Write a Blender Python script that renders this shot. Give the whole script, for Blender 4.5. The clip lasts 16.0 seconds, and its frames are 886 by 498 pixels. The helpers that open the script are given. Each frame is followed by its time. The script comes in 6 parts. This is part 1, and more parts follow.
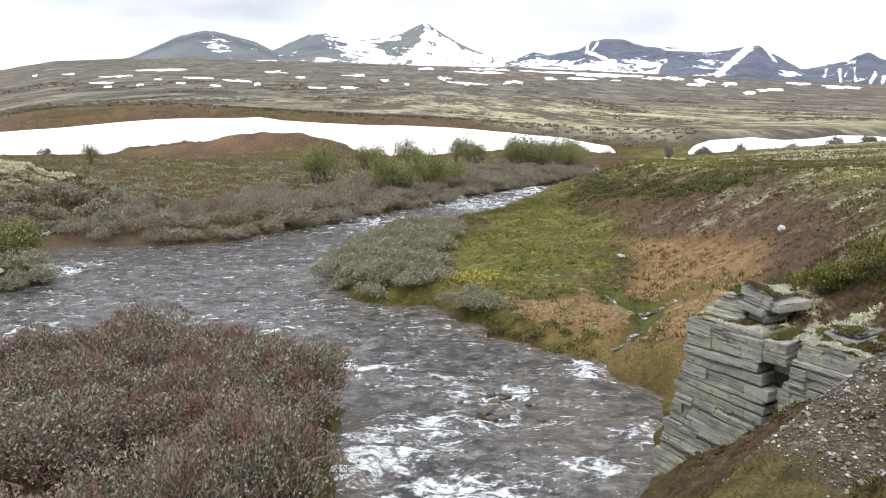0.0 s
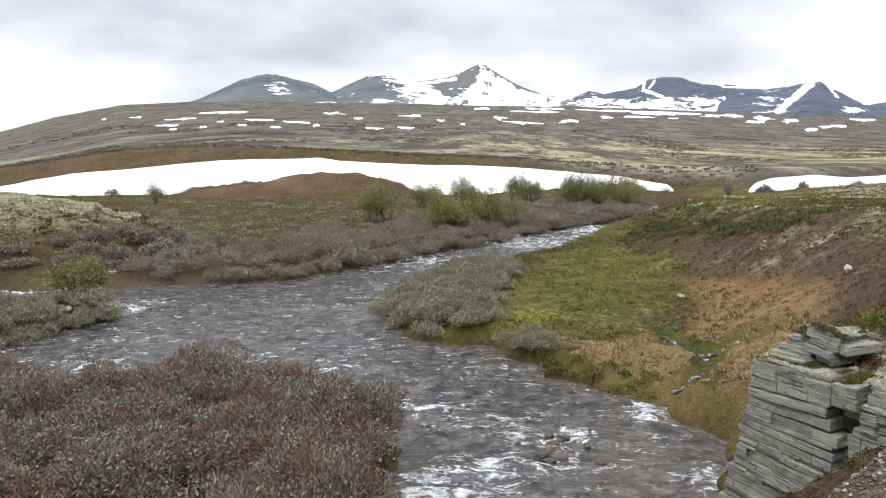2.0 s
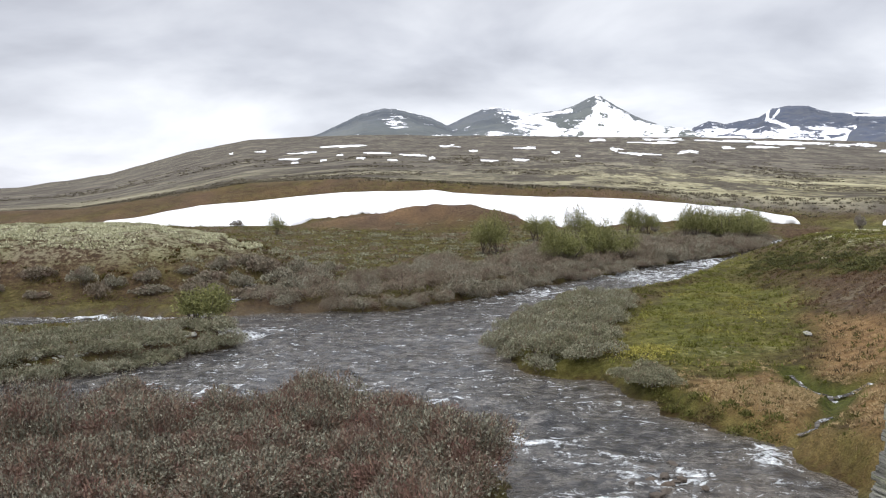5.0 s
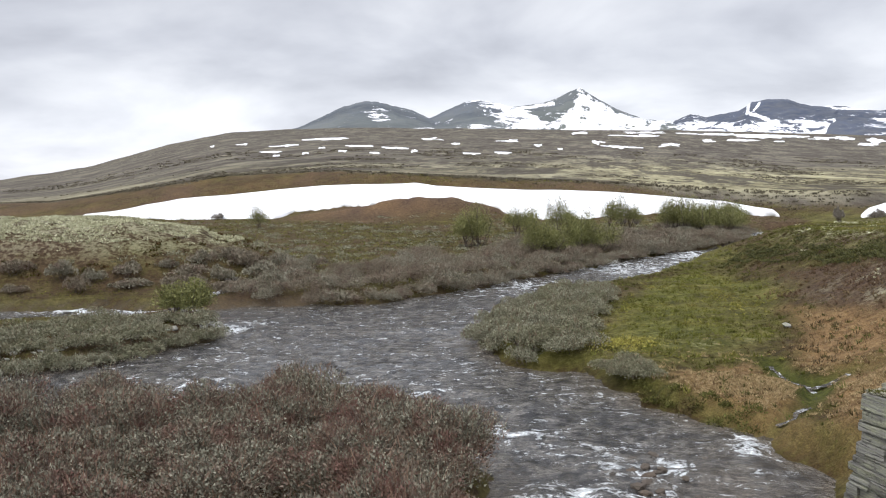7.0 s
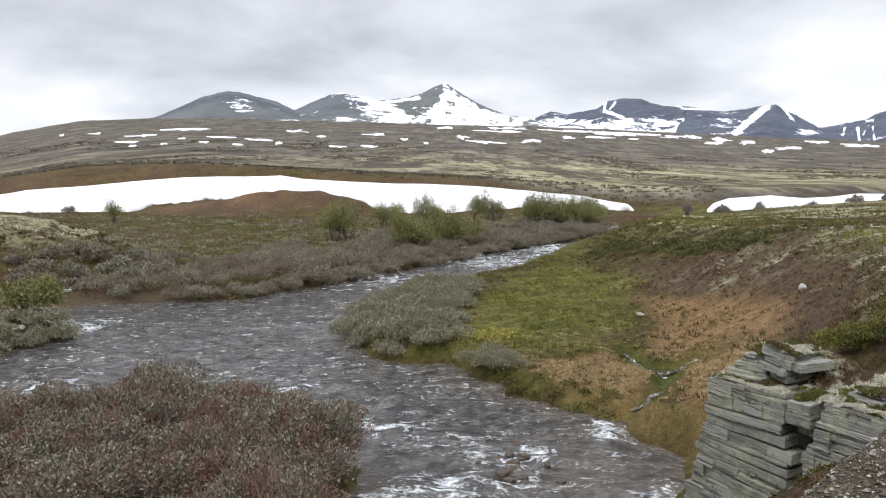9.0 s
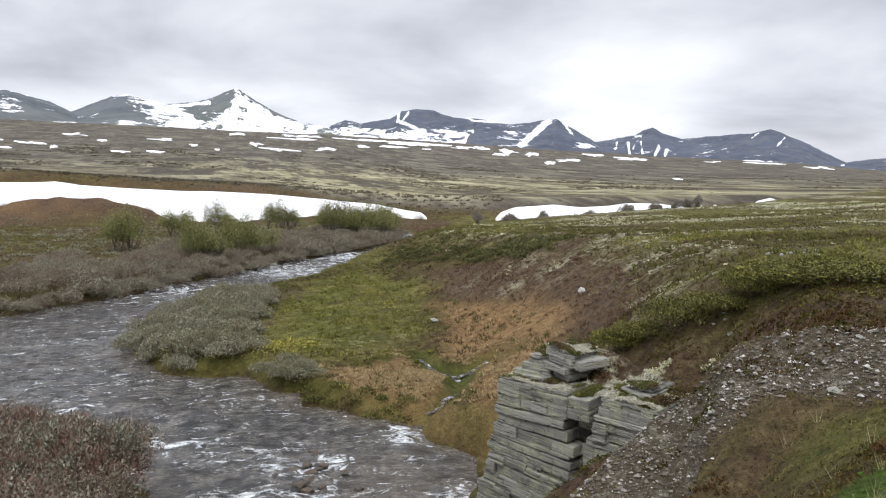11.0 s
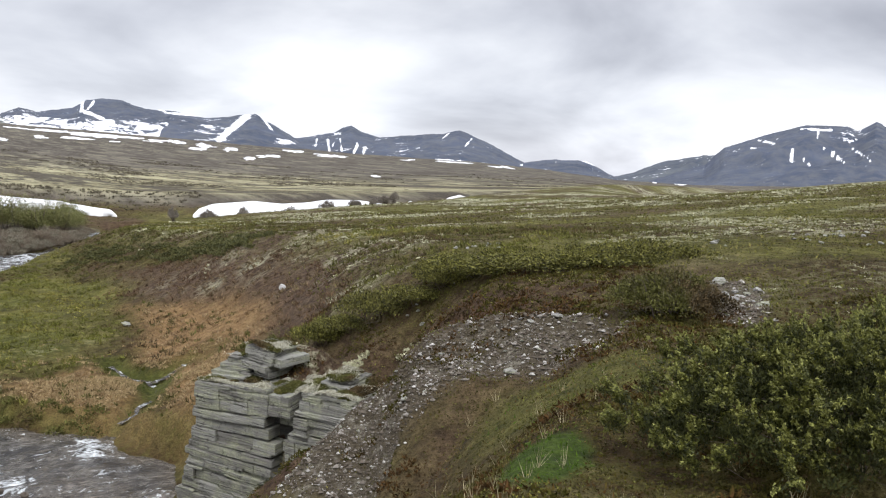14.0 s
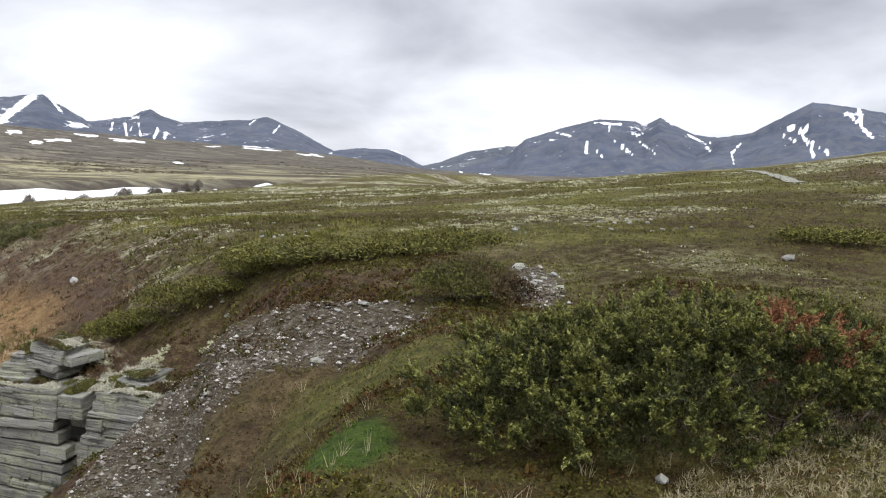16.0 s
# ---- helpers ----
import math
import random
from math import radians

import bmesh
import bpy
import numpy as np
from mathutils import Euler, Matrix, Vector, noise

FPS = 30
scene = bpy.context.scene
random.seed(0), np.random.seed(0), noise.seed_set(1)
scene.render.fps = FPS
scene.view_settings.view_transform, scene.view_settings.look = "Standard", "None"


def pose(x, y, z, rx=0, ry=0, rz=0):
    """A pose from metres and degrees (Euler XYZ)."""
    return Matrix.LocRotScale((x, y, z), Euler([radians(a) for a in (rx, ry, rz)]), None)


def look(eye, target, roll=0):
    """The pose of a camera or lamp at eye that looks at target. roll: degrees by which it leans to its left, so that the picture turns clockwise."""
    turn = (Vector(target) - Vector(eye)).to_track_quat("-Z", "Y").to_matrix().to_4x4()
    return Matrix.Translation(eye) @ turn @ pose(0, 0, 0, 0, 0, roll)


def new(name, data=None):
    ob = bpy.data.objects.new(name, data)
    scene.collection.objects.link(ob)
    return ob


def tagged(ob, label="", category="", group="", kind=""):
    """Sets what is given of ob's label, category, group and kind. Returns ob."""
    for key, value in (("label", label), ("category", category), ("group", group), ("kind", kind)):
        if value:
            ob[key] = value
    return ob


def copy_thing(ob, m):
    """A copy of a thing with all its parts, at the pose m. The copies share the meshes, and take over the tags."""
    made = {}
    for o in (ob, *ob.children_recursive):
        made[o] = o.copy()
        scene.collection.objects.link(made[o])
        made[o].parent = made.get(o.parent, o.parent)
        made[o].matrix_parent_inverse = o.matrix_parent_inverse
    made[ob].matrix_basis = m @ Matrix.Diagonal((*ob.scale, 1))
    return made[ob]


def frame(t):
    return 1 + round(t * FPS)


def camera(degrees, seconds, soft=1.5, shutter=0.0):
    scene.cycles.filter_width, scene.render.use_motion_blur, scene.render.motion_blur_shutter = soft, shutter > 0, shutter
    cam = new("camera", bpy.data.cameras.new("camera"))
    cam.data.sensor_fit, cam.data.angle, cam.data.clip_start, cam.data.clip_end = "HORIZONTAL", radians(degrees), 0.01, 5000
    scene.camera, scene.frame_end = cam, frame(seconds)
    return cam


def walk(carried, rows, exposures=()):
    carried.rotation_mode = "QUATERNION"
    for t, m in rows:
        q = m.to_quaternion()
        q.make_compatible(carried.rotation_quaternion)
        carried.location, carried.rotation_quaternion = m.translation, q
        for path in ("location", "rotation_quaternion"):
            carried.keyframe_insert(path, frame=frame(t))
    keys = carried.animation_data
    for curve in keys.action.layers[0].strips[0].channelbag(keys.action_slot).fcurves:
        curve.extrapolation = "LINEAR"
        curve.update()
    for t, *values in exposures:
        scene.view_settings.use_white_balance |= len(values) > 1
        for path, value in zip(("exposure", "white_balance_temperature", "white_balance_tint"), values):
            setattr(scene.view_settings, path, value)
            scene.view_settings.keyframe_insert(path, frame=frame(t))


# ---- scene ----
# ---- camera: hand-held pan on top of the bluff ----
cam = camera(53.99, 16.0, soft=1.15)


def held(x, y, z, yaw, pitch, roll):
    return pose(x, y, z, 0, 0, yaw) @ pose(0, 0, 0, 90 + pitch, 0, 0) @ pose(0, 0, 0, 0, 0, roll)


# seconds, eye, yaw, pitch, roll
ROWS = [
    (0.0, 0.018, 0.029, 6.495, 0.00, -9.20, -0.60),
    (0.5, -0.003, 0.005, 6.506, 0.81, -8.44, -0.73),
    (1.0, -0.014, -0.007, 6.513, 1.70, -7.79, -0.85),
    (1.5, -0.018, -0.010, 6.518, 2.69, -7.15, -0.93),
    (2.0, -0.017, -0.006, 6.520, 3.66, -6.60, -1.02),
    (2.5, -0.012, 0.001, 6.520, 4.61, -6.08, -1.05),
    (3.0, -0.005, 0.012, 6.520, 5.63, -5.64, -1.11),
    (3.5, 0.003, 0.024, 6.518, 6.79, -5.19, -1.14),
    (4.0, 0.011, 0.035, 6.517, 8.08, -4.82, -1.12),
    (4.5, 0.019, 0.045, 6.514, 9.61, -4.58, -1.16),
    (4.7, 0.022, 0.049, 6.514, 10.17, -4.48, -1.17),
    (5.2, 0.029, 0.056, 6.512, 11.83, -4.29, -1.26),
    (5.7, 0.034, 0.061, 6.510, 13.29, -4.21, -1.38),
    (6.2, 0.038, 0.062, 6.509, 13.71, -4.25, -1.45),
    (6.5, 0.039, 0.061, 6.509, 13.11, -4.36, -1.43),
    (6.8, 0.040, 0.059, 6.508, 11.66, -4.52, -1.34),
    (7.0, 0.041, 0.057, 6.508, 9.99, -4.85, -1.22),
    (7.5, 0.040, 0.050, 6.509, 7.14, -4.97, -1.05),
    (8.0, 0.039, 0.039, 6.510, 5.34, -5.24, -0.95),
    (8.2, 0.038, 0.034, 6.510, 4.64, -5.28, -0.89),
    (8.7, 0.036, 0.020, 6.512, 2.62, -5.41, -0.74),
    (9.2, 0.033, 0.003, 6.515, 0.14, -5.40, -0.54),
    (9.7, 0.030, -0.016, 6.518, -2.82, -5.29, -0.33),
    (10.3, 0.028, -0.040, 6.522, -6.99, -5.12, -0.13),
    (10.5, 0.027, -0.048, 6.524, -8.50, -5.04, -0.08),
    (11.0, 0.026, -0.069, 6.527, -12.26, -4.93, 0.04),
    (11.5, 0.026, -0.090, 6.531, -15.16, -4.82, 0.19),
    (12.0, 0.028, -0.110, 6.535, -18.16, -4.76, 0.30),
    (12.5, 0.032, -0.129, 6.538, -21.60, -4.83, 0.34),
    (13.0, 0.038, -0.145, 6.541, -25.37, -4.86, 0.46),
    (13.5, 0.046, -0.159, 6.543, -28.77, -4.92, 0.63),
    (14.0, 0.056, -0.170, 6.545, -31.78, -5.04, 0.73),
    (14.5, 0.068, -0.178, 6.546, -34.90, -5.16, 0.80),
    (15.0, 0.082, -0.183, 6.545, -38.06, -5.28, 0.98),
    (15.5, 0.097, -0.183, 6.543, -41.21, -5.41, 1.21),
    (16.0, 0.112, -0.180, 6.540, -44.30, -5.57, 1.36),
]
walk(cam, [(t, held(*row)) for t, *row in ROWS], exposures=[(0.0, 0.76), (2.0, 0.52), (4.5, 0.39), (8.0, 0.36), (11.0, 0.34), (13.0, 0.36), (16.0, 0.45)])

# ---- overcast daylight ----
world = bpy.data.worlds.new("overcast_sky")
scene.world = world
world.use_nodes = True
wt = world.node_tree
wt.nodes.clear()


def wnode(kind, **values):
    n = wt.nodes.new(kind)
    for k, v in values.items():
        n.inputs[k].default_value = v
    return n


sky = wt.nodes.new("ShaderNodeTexSky")
sky.sky_type, sky.sun_disc, sky.sun_elevation, sky.sun_rotation = "NISHITA", False, radians(56), radians(205)
w_geo = wt.nodes.new("ShaderNodeTexCoord")
w_sep = wt.nodes.new("ShaderNodeSeparateXYZ")
wt.links.new(w_geo.outputs["Generated"], w_sep.inputs[0])
# the cloud layer is a flat deck overhead: x / (z + h), y / (z + h)
w_up = wt.nodes.new("ShaderNodeMath"); w_up.operation = "MAXIMUM"; w_up.inputs[1].default_value = 0.0
w_add = wt.nodes.new("ShaderNodeMath"); w_add.operation = "ADD"; w_add.inputs[1].default_value = 0.30
wt.links.new(w_sep.outputs["Z"], w_up.inputs[0]); wt.links.new(w_up.outputs[0], w_add.inputs[0])
w_comb = wt.nodes.new("ShaderNodeCombineXYZ")
for axis in "XY":
    d = wt.nodes.new("ShaderNodeMath"); d.operation = "DIVIDE"
    wt.links.new(w_sep.outputs[axis], d.inputs[0]); wt.links.new(w_add.outputs[0], d.inputs[1])
    wt.links.new(d.outputs[0], w_comb.inputs[axis])
w_n1 = wnode("ShaderNodeTexNoise", Scale=1.5, Detail=6.0, Roughness=0.5, Distortion=0.25)
w_n2 = wnode("ShaderNodeTexNoise", Scale=0.42, Detail=3.0, Roughness=0.5, Distortion=0.2)
for n in (w_n1, w_n2):
    wt.links.new(w_comb.outputs[0], n.inputs["Vector"])
w_mix = wt.nodes.new("ShaderNodeMath"); w_mix.operation = "MULTIPLY_ADD"; w_mix.inputs[1].default_value = 0.55
wt.links.new(w_n2.outputs["Fac"], w_mix.inputs[0])
w_half = wt.nodes.new("ShaderNodeMath"); w_half.operation = "MULTIPLY"; w_half.inputs[1].default_value = 0.5
wt.links.new(w_n1.outputs["Fac"], w_half.inputs[0]); wt.links.new(w_half.outputs[0], w_mix.inputs[2])
w_ramp = wt.nodes.new("ShaderNodeValToRGB")
el = w_ramp.color_ramp.elements
el[0].position, el[0].color = 0.40, (0.42, 0.432, 0.495, 1)
el[1].position, el[1].color = 0.62, (1.0, 1.02, 1.075, 1)
mid = el.new(0.50); mid.color = (0.67, 0.69, 0.762, 1)
wt.links.new(w_mix.outputs[0], w_ramp.inputs[0])
w_blend = wt.nodes.new("ShaderNodeMixRGB"); w_blend.inputs[0].default_value = 0.9
w_dim = wt.nodes.new("ShaderNodeMixRGB"); w_dim.blend_type = "MULTIPLY"; w_dim.inputs[0].default_value = 1.0; w_dim.inputs[2].default_value = (0.1, 0.1, 0.1, 1)
wt.links.new(sky.outputs[0], w_dim.inputs[1]); wt.links.new(w_dim.outputs[0], w_blend.inputs[1]); wt.links.new(w_ramp.outputs[0], w_blend.inputs[2])
w_bg = wt.nodes.new("ShaderNodeBackground"); w_bg.inputs["Strength"].default_value = 1.0
w_out = wt.nodes.new("ShaderNodeOutputWorld")
# an overcast sky is brighter overhead than near the horizon
w_lum = wt.nodes.new("ShaderNodeValToRGB")
for p, c in ((0.0, 0.49), (0.05, 0.48), (0.10, 0.41), (0.20, 0.37), (0.32, 0.43), (1.0, 1.0)):
    e = w_lum.color_ramp.elements.new(p) if 0 < p < 1 else w_lum.color_ramp.elements[-1 if p else 0]
    e.color = (c, c, c, 1)
w_two = wt.nodes.new("ShaderNodeMath"); w_two.operation = "MULTIPLY"; w_two.inputs[1].default_value = 2.1
wt.links.new(w_lum.outputs[0], w_two.inputs[0])
wt.links.new(w_up.outputs[0], w_lum.inputs[0])
wt.links.new(w_two.outputs[0], w_bg.inputs["Strength"])
wt.links.new(w_blend.outputs[0], w_bg.inputs[0]); wt.links.new(w_bg.outputs[0], w_out.inputs[0])
sun = new("sun", bpy.data.lights.new("sun", "SUN"))
sun.data.energy, sun.data.angle, sun.data.color = 1.4, radians(25), (1.0, 0.98, 0.94)
sun.matrix_world = look((0, 0, 60), (16, 34, 4))

# ---- materials ----
class Mat:
    """A small node builder round one Principled surface."""

    def __init__(self, name, rough=0.9, spec=0.3):
        self.m = bpy.data.materials.new(name)
        self.m.use_nodes = True
        self.t = self.m.node_tree
        self.b = self.t.nodes["Principled BSDF"]
        self.b.inputs["Roughness"].default_value = rough
        self.b.inputs["Specular IOR Level"].default_value = spec
        self.pos = self.t.nodes.new("ShaderNodeNewGeometry").outputs["Position"]
        self.local = self.t.nodes.new("ShaderNodeTexCoord").outputs["Object"]

    def link(self, a, b):
        self.t.links.new(a, b)

    def put(self, value, socket):
        if isinstance(value, (int, float)):
            socket.default_value = value
        elif isinstance(value, tuple):
            socket.default_value = (*value, 1.0)[:4] if len(value) == 3 and socket.type == "RGBA" else value
        else:
            self.link(value, socket)

    def noise(self, scale, detail=4.0, rough=0.55, stretch=(1, 1, 1), where=None, distort=0.0):
        mp = self.t.nodes.new("ShaderNodeMapping")
        mp.inputs["Scale"].default_value = stretch
        self.link(where or self.pos, mp.inputs["Vector"])
        n = self.t.nodes.new("ShaderNodeTexNoise")
        n.inputs["Scale"].default_value, n.inputs["Detail"].default_value = scale, detail
        n.inputs["Roughness"].default_value, n.inputs["Distortion"].default_value = rough, distort
        self.link(mp.outputs[0], n.inputs["Vector"])
        return n.outputs["Fac"]

    def cells(self, scale, feature="F1", out="Distance", stretch=(1, 1, 1), where=None):
        mp = self.t.nodes.new("ShaderNodeMapping")
        mp.inputs["Scale"].default_value = stretch
        self.link(where or self.pos, mp.inputs["Vector"])
        n = self.t.nodes.new("ShaderNodeTexVoronoi")
        n.feature = feature
        n.inputs["Scale"].default_value = scale
        self.link(mp.outputs[0], n.inputs["Vector"])
        return n.outputs[out]

    def ramp(self, fac, *stops):
        r = self.t.nodes.new("ShaderNodeValToRGB")
        e = r.color_ramp.elements
        e[0].position, e[1].position = stops[0][0], stops[-1][0]
        for p, _ in stops[1:-1]:
            e.new(p)
        for k, (_, c) in enumerate(stops):
            e[k].color = (c, c, c, 1) if isinstance(c, (int, float)) else (*c, 1)
        self.link(fac, r.inputs[0])
        return r.outputs[0]

    def mix(self, fac, a, b, how="MIX"):
        n = self.t.nodes.new("ShaderNodeMixRGB")
        n.blend_type = how
        self.put(fac, n.inputs[0]); self.put(a, n.inputs[1]); self.put(b, n.inputs[2])
        return n.outputs[0]

    def math(self, how, a, b=0.5, c=0.5):
        n = self.t.nodes.new("ShaderNodeMath")
        n.operation = how
        for v, s in zip((a, b, c), n.inputs):
            self.put(v, s)
        return n.outputs[0]

    def attr(self, name):
        n = self.t.nodes.new("ShaderNodeAttribute")
        n.attribute_name = name
        return n.outputs["Fac"]

    def chance(self):
        return self.t.nodes.new("ShaderNodeObjectInfo").outputs["Random"]

    def island(self):
        return self.t.nodes.new("ShaderNodeNewGeometry").outputs["Random Per Island"]

    def bump(self, height, strength=0.5, distance=0.05):
        n = self.t.nodes.new("ShaderNodeBump")
        n.inputs["Strength"].default_value, n.inputs["Distance"].default_value = strength, distance
        self.link(height, n.inputs["Height"])
        self.link(n.outputs[0], self.b.inputs["Normal"])

    def done(self, color, rough=None):
        self.put(color, self.b.inputs["Base Color"])
        if rough is not None:
            self.put(rough, self.b.inputs["Roughness"])
        return self.m


def ground_material():
    k = Mat("heath_ground", 0.95, 0.15)
    big, mid, small, tiny = k.noise(0.09, 5), k.noise(0.7, 6, 0.6), k.noise(4.0, 5, 0.65), k.noise(22.0, 4, 0.7)
    blend = k.math("ADD", k.math("MULTIPLY", mid, 0.5), k.math("MULTIPLY", small, 0.5))
    heath = k.ramp(blend, (0.38, (0.038, 0.027, 0.012)), (0.46, (0.082, 0.055, 0.025)), (0.53, (0.096, 0.086, 0.026)), (0.62, (0.175, 0.15, 0.065)))
    red = k.ramp(small, (0.3, (0.052, 0.034, 0.027)), (0.55, (0.135, 0.088, 0.067)), (0.75, (0.215, 0.155, 0.120)))
    col = k.mix(k.ramp(big, (0.48, 0.0), (0.60, 0.75)), heath, red)
    col = k.mix(k.attr("heather"), col, red)
    green = k.ramp(blend, (0.40, (0.078, 0.084, 0.022)), (0.5, (0.145, 0.148, 0.040)), (0.60, (0.25, 0.235, 0.085)))
    col = k.mix(k.attr("grass"), col, green)
    sedge = k.ramp(k.noise(3.0, 6, 0.7, (1, 1, 1)), (0.3, (0.15, 0.090, 0.050)), (0.5, (0.31, 0.195, 0.105)), (0.7, (0.43, 0.30, 0.17)))
    col = k.mix(k.attr("sedge"), col, sedge)
    moss = k.ramp(small, (0.3, (0.042, 0.070, 0.014)), (0.7, (0.095, 0.145, 0.026)))
    col = k.mix(k.attr("moss"), col, moss)
    grit = k.ramp(k.cells(9.0, out="Color"), (0.1, (0.10, 0.09, 0.085)), (0.5, (0.22, 0.20, 0.185)), (0.95, (0.42, 0.40, 0.38)))
    grit = k.mix(k.ramp(small, (0.36, 0.15), (0.52, 0.95)), grit, (0.118, 0.098, 0.076))
    col = k.mix(k.attr("gravel"), col, grit)
    col = k.mix(1.0, col, k.ramp(tiny, (0.35, (0.50, 0.48, 0.39)), (0.65, (0.98, 0.96, 0.82))), "MULTIPLY")
    # pale reindeer lichen in clumps
    lich = k.ramp(tiny, (0.3, (0.20, 0.19, 0.12)), (0.5, (0.42, 0.41, 0.28)), (0.7, (0.58, 0.57, 0.43)))
    clump = k.math("MULTIPLY", k.ramp(k.math("ADD", k.math("MULTIPLY", small, 0.6), k.math("MULTIPLY", mid, 0.4)), (0.46, 0.0), (0.54, 1.0)), k.attr("lichen"))
    col = k.mix(clump, col, lich)
    # the wide plain: dull heath with pale yellow lichen and dark streaks of dwarf birch, drawn out along the slope
    far_n = k.noise(0.010, 6, 0.6, (1, 0.5, 1))
    far_s = k.math("ADD", k.math("ADD", k.math("MULTIPLY", k.noise(0.020, 4, 0.55, (1, 0.45, 1)), 0.22), k.math("MULTIPLY", k.noise(0.085, 7, 0.72, (1, 0.16, 1)), 0.40)), k.math("MULTIPLY", k.noise(0.45, 7, 0.78, (1, 0.14, 1)), 0.38))
    far = k.ramp(far_s, (0.43, (0.036, 0.030, 0.025)), (0.475, (0.088, 0.076, 0.060)), (0.52, (0.135, 0.120, 0.092)), (0.57, (0.22, 0.198, 0.14)))
    pale = k.ramp(far_s, (0.43, (0.045, 0.036, 0.024)), (0.465, (0.17, 0.15, 0.088)), (0.51, (0.30, 0.275, 0.165)), (0.57, (0.43, 0.40, 0.255)))
    far = k.mix(k.ramp(far_n, (0.42, 0.0), (0.62, 0.35)), far, (0.15, 0.132, 0.105))
    far = k.mix(k.attr("pale"), far, pale)
    scrub = k.math("ADD", k.math("MULTIPLY", k.noise(0.05, 5, 0.6, (1, 0.22, 1), distort=0.6), 0.6), k.math("MULTIPLY", k.noise(0.30, 5, 0.65, (1, 0.2, 1)), 0.4))
    far = k.mix(k.ramp(scrub, (0.492, 0.0), (0.535, 0.85)), far, (0.058, 0.048, 0.038))
    col = k.mix(k.attr("plain"), col, far)
    relief = k.math("ADD", k.math("MULTIPLY", small, 0.7), k.math("MULTIPLY", tiny, 0.35))
    k.bump(relief, 1.0, 0.22)
    return k.done(col)


def snow_material():
    k = Mat("old_snow", 0.7, 0.3)
    n = k.noise(0.5, 5, 0.6)
    k.bump(k.noise(2.0, 4), 0.25, 0.05)
    return k.done(k.ramp(n, (0.3, (0.80, 0.81, 0.83)), (0.7, (0.90, 0.905, 0.92))))


def water_material():
    k = Mat("river_water", 0.10, 0.5)
    k.b.inputs["IOR"].default_value = 1.33
    deep = k.ramp(k.noise(0.25, 4), (0.35, (0.050, 0.050, 0.048)), (0.65, (0.098, 0.090, 0.076)))
    # pale and dark sides of the waves are painted into the colour
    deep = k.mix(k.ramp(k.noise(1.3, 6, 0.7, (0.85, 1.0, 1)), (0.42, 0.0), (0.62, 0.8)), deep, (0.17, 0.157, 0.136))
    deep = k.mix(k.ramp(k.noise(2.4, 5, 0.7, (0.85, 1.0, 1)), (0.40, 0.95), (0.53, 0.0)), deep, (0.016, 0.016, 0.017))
    deep = k.mix(k.attr("shoal"), deep, k.ramp(k.noise(1.6, 5, 0.7), (0.35, (0.075, 0.062, 0.046)), (0.7, (0.20, 0.165, 0.12))))
    torn = k.math("ADD", k.math("MULTIPLY", k.noise(2.1, 9, 0.70, (0.8, 1.15, 1), distort=0.9), 0.72), k.math("MULTIPLY", k.noise(10.0, 5, 0.72), 0.28))
    foam = k.ramp(k.math("ADD", torn, k.math("MULTIPLY", k.attr("foam"), 0.15)), (0.585, 0.0), (0.68, 0.95))
    col = k.mix(foam, deep, (0.72, 0.755, 0.75))
    # fine ripples: their light and shade multiplied into the colour too
    ripple_tone = k.noise(7.0, 6, 0.7, (0.8, 1.1, 1))
    col = k.mix(1.0, col, k.ramp(ripple_tone, (0.38, (0.58, 0.58, 0.60)), (0.62, (1.4, 1.4, 1.44))), "MULTIPLY")
    h = k.math("ADD", k.noise(2.6, 5, 0.62, (0.75, 1.0, 1.0), distort=0.6), k.math("MULTIPLY", k.noise(9.0, 4, 0.6), 0.35))
    k.bump(h, 1.0, 0.26)
    return k.done(col, k.math("ADD", k.math("MULTIPLY", foam, 0.7), 0.10))


